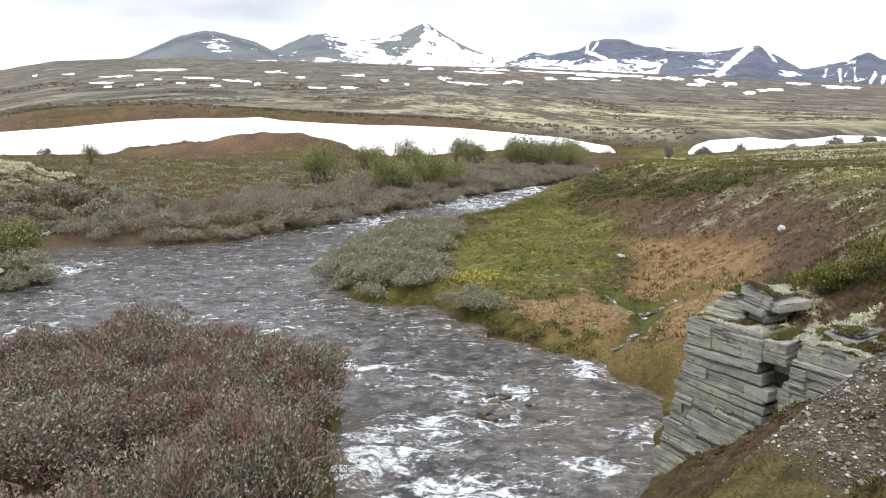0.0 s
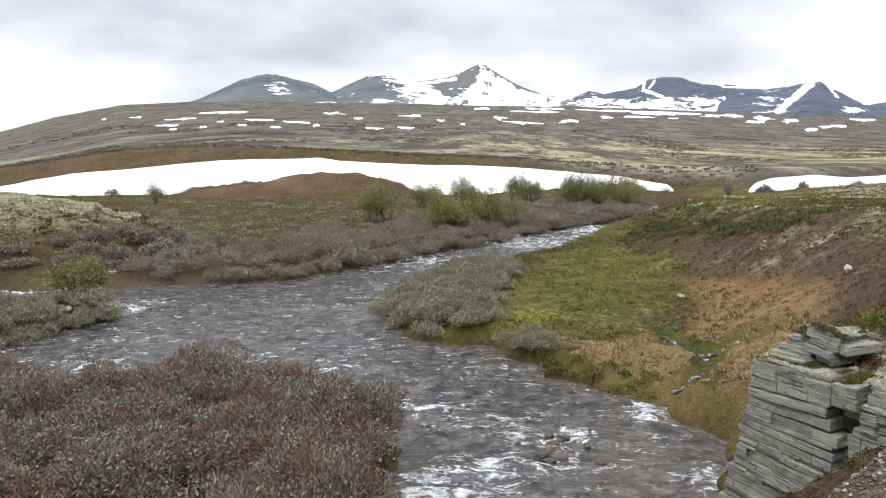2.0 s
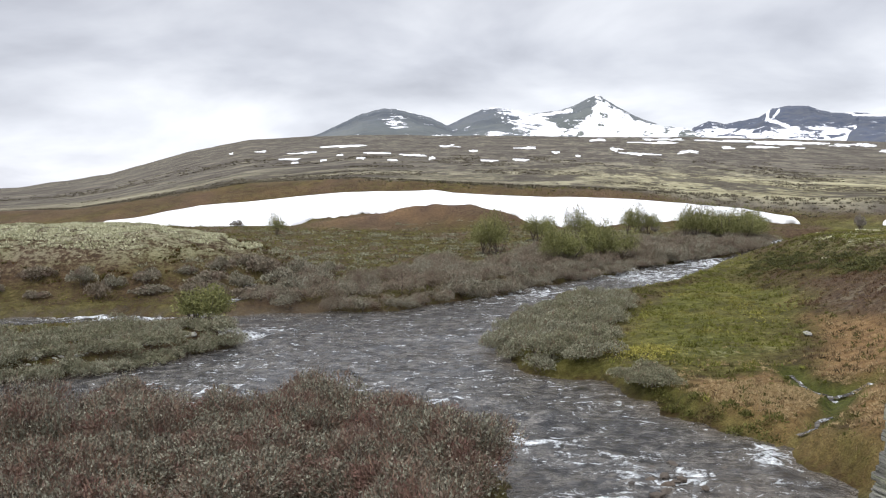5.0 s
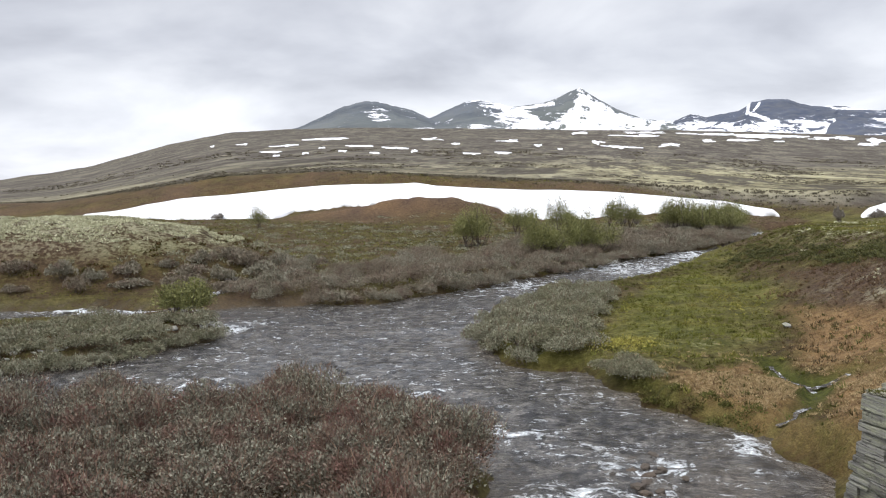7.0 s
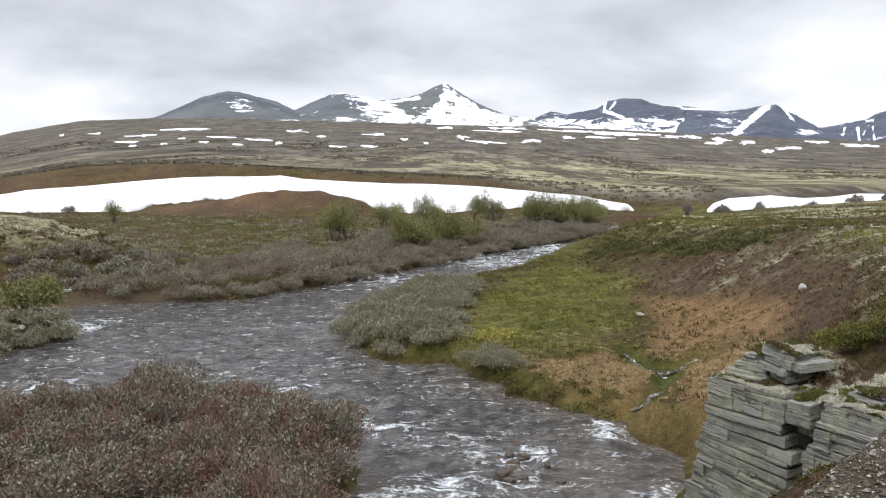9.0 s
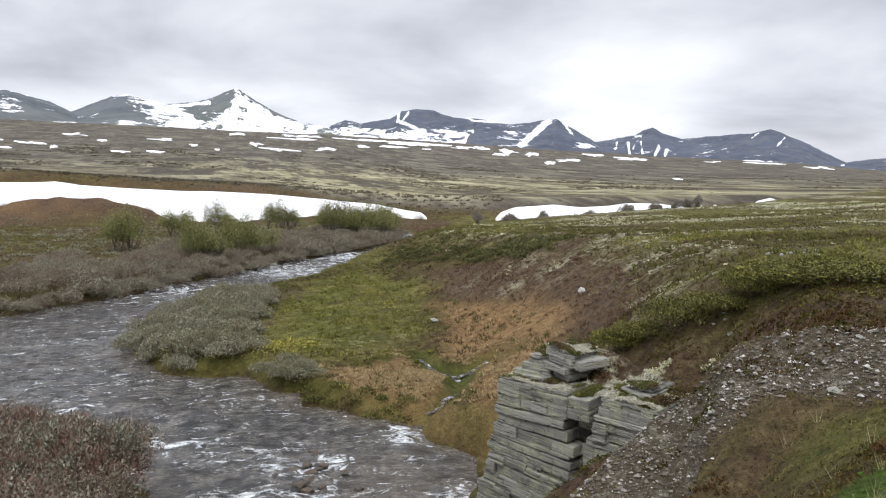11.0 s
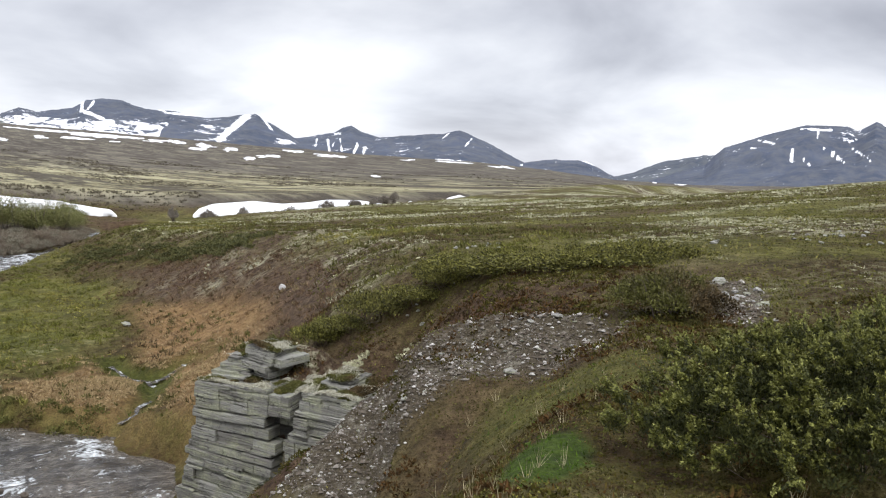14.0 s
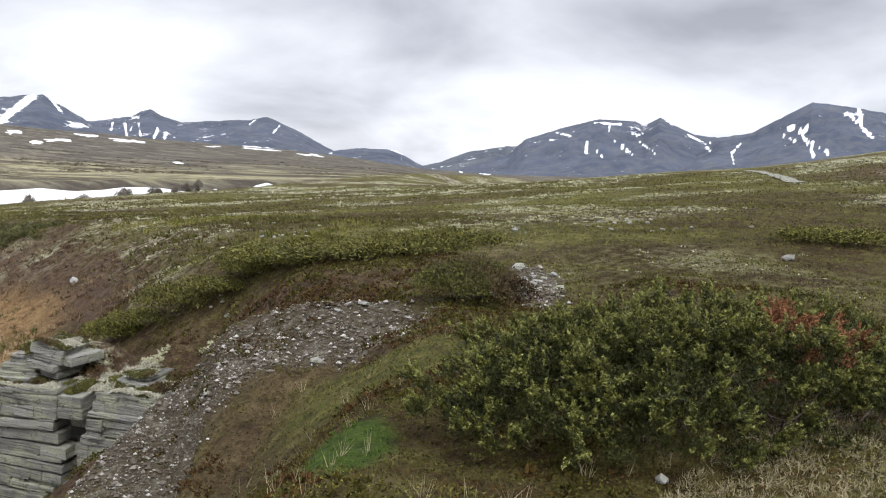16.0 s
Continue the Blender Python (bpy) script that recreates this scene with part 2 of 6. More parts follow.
def rock_material(name="schist", a=(0.19, 0.185, 0.168), b=(0.42, 0.415, 0.37), crust=0.75):
    k = Mat(name, 0.85, 0.3)
    # thin bedding, tilted with the plates
    dot = k.t.nodes.new("ShaderNodeVectorMath")
    dot.operation = "DOT_PRODUCT"
    k.link(k.pos, dot.inputs[0])
    dot.inputs[1].default_value = (0.07, -0.097, 1.0)
    beds = k.t.nodes.new("ShaderNodeCombineXYZ")
    k.link(k.math("MULTIPLY", dot.outputs["Value"], 26.0), beds.inputs[2])
    split = k.t.nodes.new("ShaderNodeSeparateXYZ")
    k.link(k.pos, split.inputs[0])
    k.link(split.outputs[0], beds.inputs[0]); k.link(split.outputs[1], beds.inputs[1])
    band = k.noise(1.6, 6, 0.62, where=beds.outputs[0])
    base = k.ramp(band, (0.3, a), (0.55, tuple((p + q) / 2 for p, q in zip(a, b))), (0.75, b))
    base = k.mix(k.math("MULTIPLY", k.chance(), 0.6), base, (0.095, 0.086, 0.076))
    seam = k.ramp(band, (0.37, 0.85), (0.43, 0.0))
    base = k.mix(seam, base, (0.035, 0.032, 0.030))
    spot = k.ramp(k.math("ADD", k.math("MULTIPLY", k.noise(2.2, 6, 0.72), 0.5), k.math("MULTIPLY", k.noise(0.9, 5, 0.7, where=beds.outputs[0]), 0.5)), (0.475, 0.0), (0.58, crust))
    base = k.mix(spot, base, k.ramp(k.noise(30, 3), (0.3, (0.25, 0.26, 0.165)), (0.7, (0.43, 0.44, 0.31))))
    dark = k.ramp(k.noise(7.0, 6, 0.72), (0.57, 0.0), (0.66, 0.7))
    base = k.mix(dark, base, (0.055, 0.050, 0.042))
    k.bump(k.math("ADD", k.math("MULTIPLY", band, 1.6), k.noise(18.0, 5, 0.7)), 0.9, 0.04)
    return k.done(base)


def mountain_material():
    k = Mat("hazed_mountain_rock", 0.95, 0.1)
    # distance haze is painted into the colours: bluish rock, paler grey-green turf
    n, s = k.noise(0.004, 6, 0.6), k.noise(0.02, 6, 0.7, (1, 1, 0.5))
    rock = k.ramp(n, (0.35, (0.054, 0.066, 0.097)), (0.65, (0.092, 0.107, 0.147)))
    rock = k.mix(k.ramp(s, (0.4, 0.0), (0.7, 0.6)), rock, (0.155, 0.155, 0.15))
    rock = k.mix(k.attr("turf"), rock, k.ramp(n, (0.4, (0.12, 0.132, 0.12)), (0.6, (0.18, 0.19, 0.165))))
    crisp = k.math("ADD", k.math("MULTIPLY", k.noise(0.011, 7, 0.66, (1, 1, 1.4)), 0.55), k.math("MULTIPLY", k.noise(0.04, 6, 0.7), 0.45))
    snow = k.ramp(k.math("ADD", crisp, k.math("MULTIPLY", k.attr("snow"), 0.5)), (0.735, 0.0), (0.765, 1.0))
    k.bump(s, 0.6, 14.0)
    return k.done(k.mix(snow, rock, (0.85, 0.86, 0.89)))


def leaf_material(name, dark, light, tip=None, share=0.0, other=None):
    k = Mat(name, 0.75, 0.25)
    col = k.ramp(k.island(), (0.0, dark), (1.0, light))
    if tip:
        col = k.mix(k.ramp(k.noise(1.1, 4, 0.6), (0.5 + 0.2 * (0.5 - share), 0.0), (0.62 + 0.2 * (0.5 - share), 0.9)), col, tip)
    col = k.mix(k.math("MULTIPLY", k.chance(), 0.35), col, k.mix(0.5, col, (0.12, 0.10, 0.07)))
    if other:
        # some bushes, and broad parts of the thicket, are of another tint
        drift = k.math("ADD", k.math("MULTIPLY", k.chance(), 0.5), k.math("MULTIPLY", k.noise(0.16, 3), 0.8))
        col = k.mix(k.ramp(drift, (0.52, 0.0), (0.84, 0.8)), col, k.mix(0.5, col, other))
    return k.done(col)


def twig_material():
    k = Mat("twig_bark", 0.9, 0.2)
    return k.done(k.ramp(k.noise(12, 4), (0.3, (0.05, 0.038, 0.03)), (0.7, (0.15, 0.12, 0.10))))


M_GROUND, M_SNOW, M_WATER, M_ROCK = ground_material(), snow_material(), water_material(), rock_material()
M_PALE_ROCK = rock_material("pale_stone", (0.30, 0.29, 0.27), (0.52, 0.51, 0.49))
# near black, so that the crag's cracks look shaded
M_CRACK_SHADE = rock_material("crack_shade_rock", (0.030, 0.028, 0.026), (0.075, 0.070, 0.064), 0.1)
M_WET = rock_material("wet_stone", (0.060, 0.045, 0.034), (0.15, 0.115, 0.085), 0.0)
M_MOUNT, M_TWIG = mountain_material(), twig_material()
M_WILLOW = leaf_material("willow_leaf", (0.058, 0.052, 0.038), (0.31, 0.305, 0.23), (0.140, 0.064, 0.052), 0.56)
M_RED_TWIG = leaf_material("red_twig", (0.10, 0.058, 0.040), (0.23, 0.150, 0.105))
M_WILLOW_FAR = leaf_material("grey_willow_leaf", (0.090, 0.082, 0.058), (0.335, 0.318, 0.24), (0.16, 0.112, 0.086), 0.40, (0.155, 0.100, 0.070))
M_SILVER_WILLOW = leaf_material("silver_willow_leaf", (0.110, 0.108, 0.070), (0.34, 0.335, 0.24), (0.14, 0.13, 0.075), 0.35, (0.15, 0.15, 0.075))
M_BIRCH = leaf_material("birch_leaf", (0.105, 0.110, 0.038), (0.25, 0.252, 0.088))
# shade deep inside the big bush, painted as almost black needles
M_JUNIPER_SHADE = leaf_material("juniper_inner_shade", (0.012, 0.016, 0.003), (0.060, 0.066, 0.013))
M_BARE = leaf_material("bare_twig_tip", (0.13, 0.115, 0.098), (0.29, 0.26, 0.22))
M_SCRUB = leaf_material("dwarf_birch_leaf", (0.072, 0.062, 0.045), (0.170, 0.148, 0.100))

M_OLIVE_JUNIPER = leaf_material("olive_juniper_leaf", (0.014, 0.018, 0.004), (0.20, 0.19, 0.036))
M_DARK_JUNIPER = leaf_material("dark_juniper_leaf", (0.030, 0.034, 0.010), (0.115, 0.118, 0.032))
M_RUST = leaf_material("rusty_leaf", (0.13, 0.055, 0.025), (0.28, 0.125, 0.055))


def juniper_tip_material():
    """Young ends of the sprigs paler; their feet darkened, shade painted between them."""
    k = Mat("juniper_tip", 0.6, 0.3)
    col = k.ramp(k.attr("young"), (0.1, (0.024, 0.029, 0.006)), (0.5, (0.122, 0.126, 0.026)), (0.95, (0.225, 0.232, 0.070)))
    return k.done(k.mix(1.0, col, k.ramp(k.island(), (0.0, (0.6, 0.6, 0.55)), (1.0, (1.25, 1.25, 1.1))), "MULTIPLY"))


M_JUNIPER_TIP = juniper_tip_material()
M_YELLOW = leaf_material("yellow_moss", (0.22, 0.20, 0.035), (0.42, 0.38, 0.08))


def cover_material(name, scale, *stops):
    """Small leaves whose colour changes in patches over the ground."""
    k = Mat(name, 0.85, 0.15)
    patch = k.math("ADD", k.math("MULTIPLY", k.noise(scale, 5, 0.6), 0.7), k.math("MULTIPLY", k.noise(scale * 6, 4, 0.6), 0.3))
    col = k.ramp(patch, *stops)
    return k.done(k.mix(1.0, col, k.ramp(k.island(), (0.0, (0.42, 0.42, 0.36)), (1.0, (1.0, 1.0, 0.86))), "MULTIPLY"))


M_CARPET = cover_material("heath_carpet", 0.55, (0.36, (0.066, 0.048, 0.027)), (0.43, (0.140, 0.098, 0.055)), (0.49, (0.118, 0.116, 0.040)), (0.57, (0.150, 0.150, 0.048)), (0.66, (0.25, 0.21, 0.098)))
M_GREEN_CARPET = cover_material("bilberry_carpet", 0.35, (0.36, (0.090, 0.090, 0.020)), (0.5, (0.158, 0.160, 0.034)), (0.64, (0.24, 0.228, 0.060)))
M_SEDGE = cover_material("sedge_carpet", 0.9, (0.36, (0.18, 0.108, 0.062)), (0.5, (0.335, 0.232, 0.148)), (0.64, (0.49, 0.375, 0.245)))
M_CROWBERRY = cover_material("crowberry_carpet", 1.1, (0.36, (0.040, 0.025, 0.009)), (0.46, (0.105, 0.054, 0.020)), (0.53, (0.064, 0.062, 0.011)), (0.66, (0.115, 0.080, 0.024)))
M_TURF = cover_material("meadow_carpet", 0.30, (0.36, (0.105, 0.110, 0.030)), (0.46, (0.180, 0.184, 0.046)), (0.54, (0.245, 0.222, 0.070)), (0.66, (0.37, 0.31, 0.145)))
M_BLUFF = cover_material("bluff_turf", 0.8, (0.36, (0.085, 0.060, 0.026)), (0.45, (0.125, 0.110, 0.034)), (0.53, (0.135, 0.140, 0.036)), (0.60, (0.21, 0.155, 0.070)), (0.68, (0.29, 0.23, 0.12)))
M_HEATHER = cover_material("heather_carpet", 0.7, (0.36, (0.095, 0.058, 0.040)), (0.48, (0.185, 0.118, 0.082)), (0.56, (0.20, 0.150, 0.095)), (0.66, (0.30, 0.215, 0.15)))
M_MOSS = cover_material("moss_carpet", 2.0, (0.36, (0.050, 0.098, 0.012)), (0.64, (0.110, 0.185, 0.024)))
M_LICHEN = leaf_material("reindeer_lichen", (0.31, 0.305, 0.18), (0.64, 0.63, 0.44))
M_PALE_LICHEN = leaf_material("crust_lichen", (0.30, 0.285, 0.215), (0.66, 0.64, 0.53))
M_STRAW = leaf_material("dry_grass", (0.20, 0.17, 0.09), (0.50, 0.44, 0.28))
M_TAN = leaf_material("bleached_blade", (0.22, 0.16, 0.078), (0.44, 0.33, 0.18))



def gravel_material():
    k = Mat("broken_schist", 0.9, 0.2)
    col = k.ramp(k.island(), (0.0, (0.055, 0.041, 0.028)), (0.55, (0.14, 0.115, 0.09)), (0.82, (0.26, 0.235, 0.205)), (0.92, (0.42, 0.40, 0.37)), (1.0, (0.62, 0.60, 0.56)))
    return k.done(k.mix(k.ramp(k.noise(40, 4), (0.4, 0.0), (0.6, 0.5)), col, (0.10, 0.09, 0.075)))


M_GRAVEL = gravel_material()
# ---- landform, in metres: the river's level is z = 0, the camera stands on a bluff over it ----
def lerp(a, b, t):
    return a + (b - a) * t


def smooth(a, b, x):
    t = np.clip((x - a) / (b - a), 0.0, 1.0)
    return t * t * (3 - 2 * t)


def fade_noise(x, y, scale, seed=0.0, octaves=4):
    """Value noise in two dimensions, about -1 to 1."""
    total, amp, norm = np.zeros(np.shape(x)), 1.0, 0.0
    for o in range(octaves):
        u, v = x / scale + 17.3 * o + seed * 3.1, y / scale - 9.7 * o + seed * 7.7
        iu, iv = np.floor(u), np.floor(v)
        fu, fv = u - iu, v - iv
        fu, fv = fu * fu * (3 - 2 * fu), fv * fv * (3 - 2 * fv)

        def h(a, b):
            s = np.sin(a * 127.1 + b * 311.7 + 13.0 * o) * 43758.5453
            return 2 * (s - np.floor(s)) - 1

        total += amp * lerp(lerp(h(iu, iv), h(iu + 1, iv), fu), lerp(h(iu, iv + 1), h(iu + 1, iv + 1), fu), fv)
        norm, amp, scale = norm + amp, amp * 0.5, scale * 0.5
    return total / norm


def side_of(x, y, ring):
    """Signed distance to a closed outline: positive inside."""
    best, inside = np.full(np.shape(x), 1e9), np.zeros(np.shape(x), bool)
    for (ax, ay), (bx, by) in zip(ring, ring[1:] + ring[:1]):
        dx, dy = bx - ax, by - ay
        t = np.clip(((x - ax) * dx + (y - ay) * dy) / (dx * dx + dy * dy), 0, 1)
        best = np.minimum(best, np.hypot(x - ax - t * dx, y - ay - t * dy))
        if dy:
            inside ^= ((ay > y) != (by > y)) & (x < dx * (y - ay) / dy + ax)
    return np.where(inside, best, -best)


RIVER = [(44, 112), (26, 101), (19, 96.5), (14.8, 90.5), (12.6, 82.5), (9.6, 74.6), (6.9, 71.6), (2.7, 66.3), (-1.2, 59.4), (-3, 56), (-6, 50.5), (-8.1, 47.2), (-10.8, 43.6), (-12.8, 42.3),
         (-15.2, 42.3), (-19.2, 41), (-30, 39.8), (-48, 35), (-70, 15), (-60, -25), (-14, -22), (-7, -4), (-3.5, 3), (-0.6, 6.2), (1.6, 9.2),
         (2.9, 12), (3.9, 14.9), (4.4, 16.2), (4.8, 17.4), (5.3, 19.0), (4.5, 20.3), (3.8, 21.9), (2.3, 23.8), (1.1, 25.3), (0.3, 26.7), (-0.5, 28.8), (-1.6, 28.9), (-2.6, 29.3), (-3.8, 31.6), (-4.6, 33.4), (-4.0, 37.3),
         (-2.6, 43), (-1, 47), (1.9, 50.9), (3.4, 53.6), (5.8, 59.9), (7.5, 64.9), (11.2, 71.4), (18, 81), (28, 90), (46, 104)]
BUSH_ISLE = [(-2.3, 18.2), (-5, 19.6), (-9, 21), (-12.5, 21), (-17, 18), (-16, 11), (-9, 8), (-3.4, 8.6), (-1.9, 13)]
GRAVEL_ISLE = [(-20.3, 26.4), (-18, 28.0), (-16.7, 30.8), (-15.6, 33.2), (-16.4, 35.1), (-17.6, 37.2), (-19.6, 37.9), (-21.2, 36.6), (-24, 36.2), (-29, 34), (-36, 29), (-30, 22)]
BLUFF = [(-30, -60), (-9, -8), (-4, -1.5), (-1.0, 2.2), (1.8, 5.0), (4.0, 8.2), (5.6, 11.2), (6.5, 14.5), (7.2, 17.8), (8.9, 21.5), (10.1, 25), (11.0, 30),
         (11.2, 40), (9.8, 54), (9.9, 63), (12.9, 71), (18.0, 78.5), (25.5, 85), (36, 90), (60, 99), (110, 130), (260, 170), (400, 60), (300, -200)]
FOOT = [(-70, 150), (-45, 140), (-33, 123), (-27, 114), (-20, 112), (-14, 102), (-6, 99), (0, 100), (5, 98), (11, 97), (20, 97), (28, 108), (34, 112), (45, 150), (60, 260), (75, 300)]
RIM = [(-70, 4.0), (-45, 3.2), (-34, 3.7), (-29, 5.3), (-24, 7.1), (-17, 7.5), (-11, 6.6), (-2, 5.4), (5, 4.4), (11, 3.5), (20, 3.3), (30, 3.5), (40, 3.7), (50, 2.0), (75, 2.0)]
CREST = [(-90, -0.3), (-45, -0.2), (-36.8, 0.29), (-32, 0.98), (-27.2, 2.3), (-23.7, 2.98), (-20, 3.19), (-15, 3.23), (-5.5, 2.92), (5, 2.55), (12, 2.1),
         (20, 1.55), (27, 1.1), (34, 0.7), (39, 0.2), (43, -0.35), (48, -0.6), (90, -0.6)]

SKYLINE = [(40, -1.4), (44.2, -1.4), (48.5, -1.16), (52.2, -0.8), (55.8, -0.42), (59.2, -0.1), (63.6, 0.24), (67.1, 0.73), (71, 1.4), (80, 2.2), (110, 2.2)]


def along(table, az):
    return np.interp(az, [a for a, _ in table], [b for _, b in table])


def river_side(x, y):
    """Distance from the water's edge: positive on land."""
    wob = 0.25 * fade_noise(x, y, 2.2, 1)
    d = np.minimum(side_of(x, y, RIVER), -np.maximum(side_of(x, y, BUSH_ISLE), side_of(x, y, GRAVEL_ISLE)))
    return -d + wob


BROOK = [(5.3, 28.0), (5.45, 26.6), (5.5, 26.0), (5.9, 25.6), (5.85, 25.0), (6.05, 24.5), (5.75, 23.9), (5.6, 23.3), (5.0, 22.8), (4.85, 22.2), (4.3, 21.8)]
BROOK_ARM = [(7.1, 25.9), (6.5, 25.4), (5.9, 25.0)]
SIDE_BROOK = [(-31, 66), (-26, 57), (-22.5, 50.5), (-20, 46), (-20.5, 42), (-21, 39.5)]


def off_line(x, y, line):
    best = np.full(np.shape(x), 1e9)
    for (ax, ay), (bx, by) in zip(line, line[1:]):
        dx, dy = bx - ax, by - ay
        t = np.clip(((x - ax) * dx + (y - ay) * dy) / (dx * dx + dy * dy), 0, 1)
        best = np.minimum(best, np.hypot(x - ax - t * dx, y - ay - t * dy))
    return best


CREST_LINE = [(2.9, 12.3, 0.65), (3.6, 11.7, 1.4), (4.15, 11.2, 1.95), (4.67, 10.65, 2.5), (4.95, 10.3, 3.0), (5.2, 9.85, 3.68), (5.83, 9.49, 4.42), (6.32, 8.93, 4.66), (6.6, 8.5, 4.8), (7.1, 7.9, 4.86)]


def off_ridge(x, y):
    """Distance from the gravel ridge's crest, positive behind it, and the crest's height there."""
    best, off, high = np.full(np.shape(x), 1e9), np.zeros(np.shape(x)), np.zeros(np.shape(x))
    for (ax, ay, az), (bx, by, bz) in zip(CREST_LINE, CREST_LINE[1:]):
        dx, dy = bx - ax, by - ay
        t = np.clip(((x - ax) * dx + (y - ay) * dy) / (dx * dx + dy * dy), 0, 1)
        far = np.hypot(x - ax - t * dx, y - ay - t * dy)
        near = far < best
        off = np.where(near, np.where((x - ax) * dy - (y - ay) * dx < 0, far, -far), off)
        high = np.where(near, az + t * (bz - az), high)
        best = np.minimum(best, far)
    return off, high


def land(x, y, fine=True):
    x, y = np.asarray(x, float), np.asarray(y, float)
    r, az = np.hypot(x, y), np.degrees(np.arctan2(x, y))
    d = river_side(x, y)
    # valley floor with its bank
    z = -0.7 + 0.75 * smooth(-1.6, 0.0, d) + 0.45 * smooth(-0.05, 0.5, d) + 0.018 * np.clip(d, 0, 70)
    z = z + 0.12 * fade_noise(x, y, 6, 2, 3) * smooth(0, 2, d)
    # lichen knoll on the far bank
    u, v = (x + 40) / 18.5, (y - 53) / 10
    z = z + 3.15 * np.exp(-(u * u + v * v) ** 3) * (1 + 0.12 * fade_noise(x, y, 4, 3))
    z = z - 0.28 * smooth(0.55, 0.15, np.minimum(off_line(x, y, BROOK), off_line(x, y, BROOK_ARM))) - 0.3 * smooth(1.0, 0.4, off_line(x, y, SIDE_BROOK)) * smooth(0, 1, d)
    # bluff and plateau
    s = side_of(x, y, BLUFF)
    top = 4.88 + 0.03 * np.clip(x - 9, -2, 400) - 0.050 * np.clip(y - 11, 0, 66) + 0.2 * fade_noise(x, y, 9, 4, 3) * smooth(5, 12, r)
    w = lerp(lerp(2.0, 3.9, smooth(3, 8, y)), lerp(4.6, 3.4, smooth(42, 54, y)), smooth(16, 26, y))
    up = smooth(-w, w, s + 0.5 * fade_noise(x, y, 3.5, 5, 3))
    z = lerp(z, np.maximum(top, z), up * smooth(-0.35, 0.9, d))
    # gravel ridge with a dark gully behind it
    off, ridge = off_ridge(x, y)
    z = np.maximum(z, ridge - np.where(off > 0, 0.95, 0.42) * (np.sqrt(off * off + 0.03) - 0.17) + 0.10 * fade_noise(x, y, 0.9, 17, 3))
    # gully between the crag and the gravel ridge
    z = z - 0.75 * np.exp(-(((x - 7.0) * 0.66 - (y - 12.9) * 0.75) / 0.55) ** 2 - (((x - 7.0) * 0.75 + (y - 12.9) * 0.66) / 1.5) ** 2)
    # turf shelf on top of the crag
    cu, cw = (x - 4.0) * 0.585 - (y - 14.5) * 0.811, (x - 4.0) * 0.811 + (y - 14.5) * 0.585
    shelf = 2.95 - 0.12 * cu - 0.30 * smooth(1.6, 1.85, cu) + 0.52 * np.clip(cw - 0.6, 0, 1.3) + 0.10 * fade_noise(x, y, 0.8, 11, 3)
    on = smooth(0.30, 0.58, cw) * smooth(2.9, 1.6, cw) * smooth(0.0, 0.35, cu - 0.5 * np.clip(cw - 0.4, 0, 2)) * smooth(3.2, 2.85, cu)
    front = smooth(-1.6, -0.5, cw) * smooth(0.62, 0.40, cw) * smooth(-1.2, -0.6, cu) * smooth(4.0, 3.2, cu)
    z = lerp(z, np.minimum(z, np.interp(cu, [-1, 0, 0.7, 1.4, 1.75, 2.2, 3.0, 3.6], [-0.3, 0.1, 0.6, 1.05, 1.35, 1.75, 2.35, 3.0]) - 0.25 * np.clip(cw, -1, 0)), front)
    z = lerp(z, np.maximum(z, shelf), on)
    # terrace behind the valley, its scarp, the plain that rises to a long crest
    foot, rim = along(FOOT, az), along(RIM, az)
    edge = foot + 24 + 3.0 * fade_noise(x, y, 25, 6, 3)
    scarp = smooth(0, 1, (r - foot) / (edge - foot))
    floor = np.clip(z, 0.8, 2.4)
    terrace = lerp(np.where(r > foot, np.where(s > 0, z, floor), z), rim, scarp)
    er = np.degrees(np.arctan2(rim - 6.5, edge))
    k = np.clip(np.log(np.maximum(r, edge) / edge) / np.log(2600 / edge), 0, 1) ** 1.25
    ce = along(CREST, az)
    elev = lerp(er, ce, k)
    plain = 6.5 + np.maximum(r, edge) * np.tan(np.radians(elev))
    plain = plain + fade_noise(x, y, 60, 7, 5) * np.clip((r - edge) / 60, 0, 1) * np.clip(0.35 + r / 900, 0, 3)
    plain = np.where(r > 2600, plain - (r - 2600) * 0.10, plain)
    out = np.where(r > edge, plain, terrace)
    out = np.where((s > 0) & (az > 36), np.where(r < 160, z, lerp(z, plain, smooth(160, 260, r))), out)
    # the plateau climbs towards its own skyline
    rise = 6.5 + r * np.tan(np.radians(along(SKYLINE, az)))
    out = np.where((s > 0) & (az > 40) & (az < 110), lerp(out, rise, smooth(25, 150, r) * smooth(40, 46, az) * smooth(420, 220, r) * smooth(0, 12, s)), out)
    # heather mound in front of the snow
    u, v = np.degrees(np.arctan2(x, y)), y - 104
    m = np.interp(u + 0.35 * fade_noise(x, y, 3, 18, 3), [-21.6, -20.6, -19.3, -17.5, -15.5, -13.6, -10.9, -8.8, -7.0, -5.4, -4.7], [0, 0.45, 1.05, 1.45, 1.65, 2.35, 2.75, 2.65, 1.9, 0.6, 0])
    m = m * np.exp(-(v / 5.0) ** 2) * (1 + 0.22 * fade_noise(x, y, 3, 8, 4))
    out = np.where(m > 0.05, np.maximum(out, 1.0 + m), out)
    if fine:
        rough = smooth(1.25, 0.6, np.hypot((x - 6.7) / 2.4, (y - 10) / 4.2))
        out = out + rough * (0.16 * fade_noise(x, y, 1.0, 12, 2) + 0.07 * fade_noise(x, y, 0.32, 13, 2))
        b = smooth(0.2, 1.5, d) * np.clip(30 / np.maximum(r, 1), 0.25, 1)
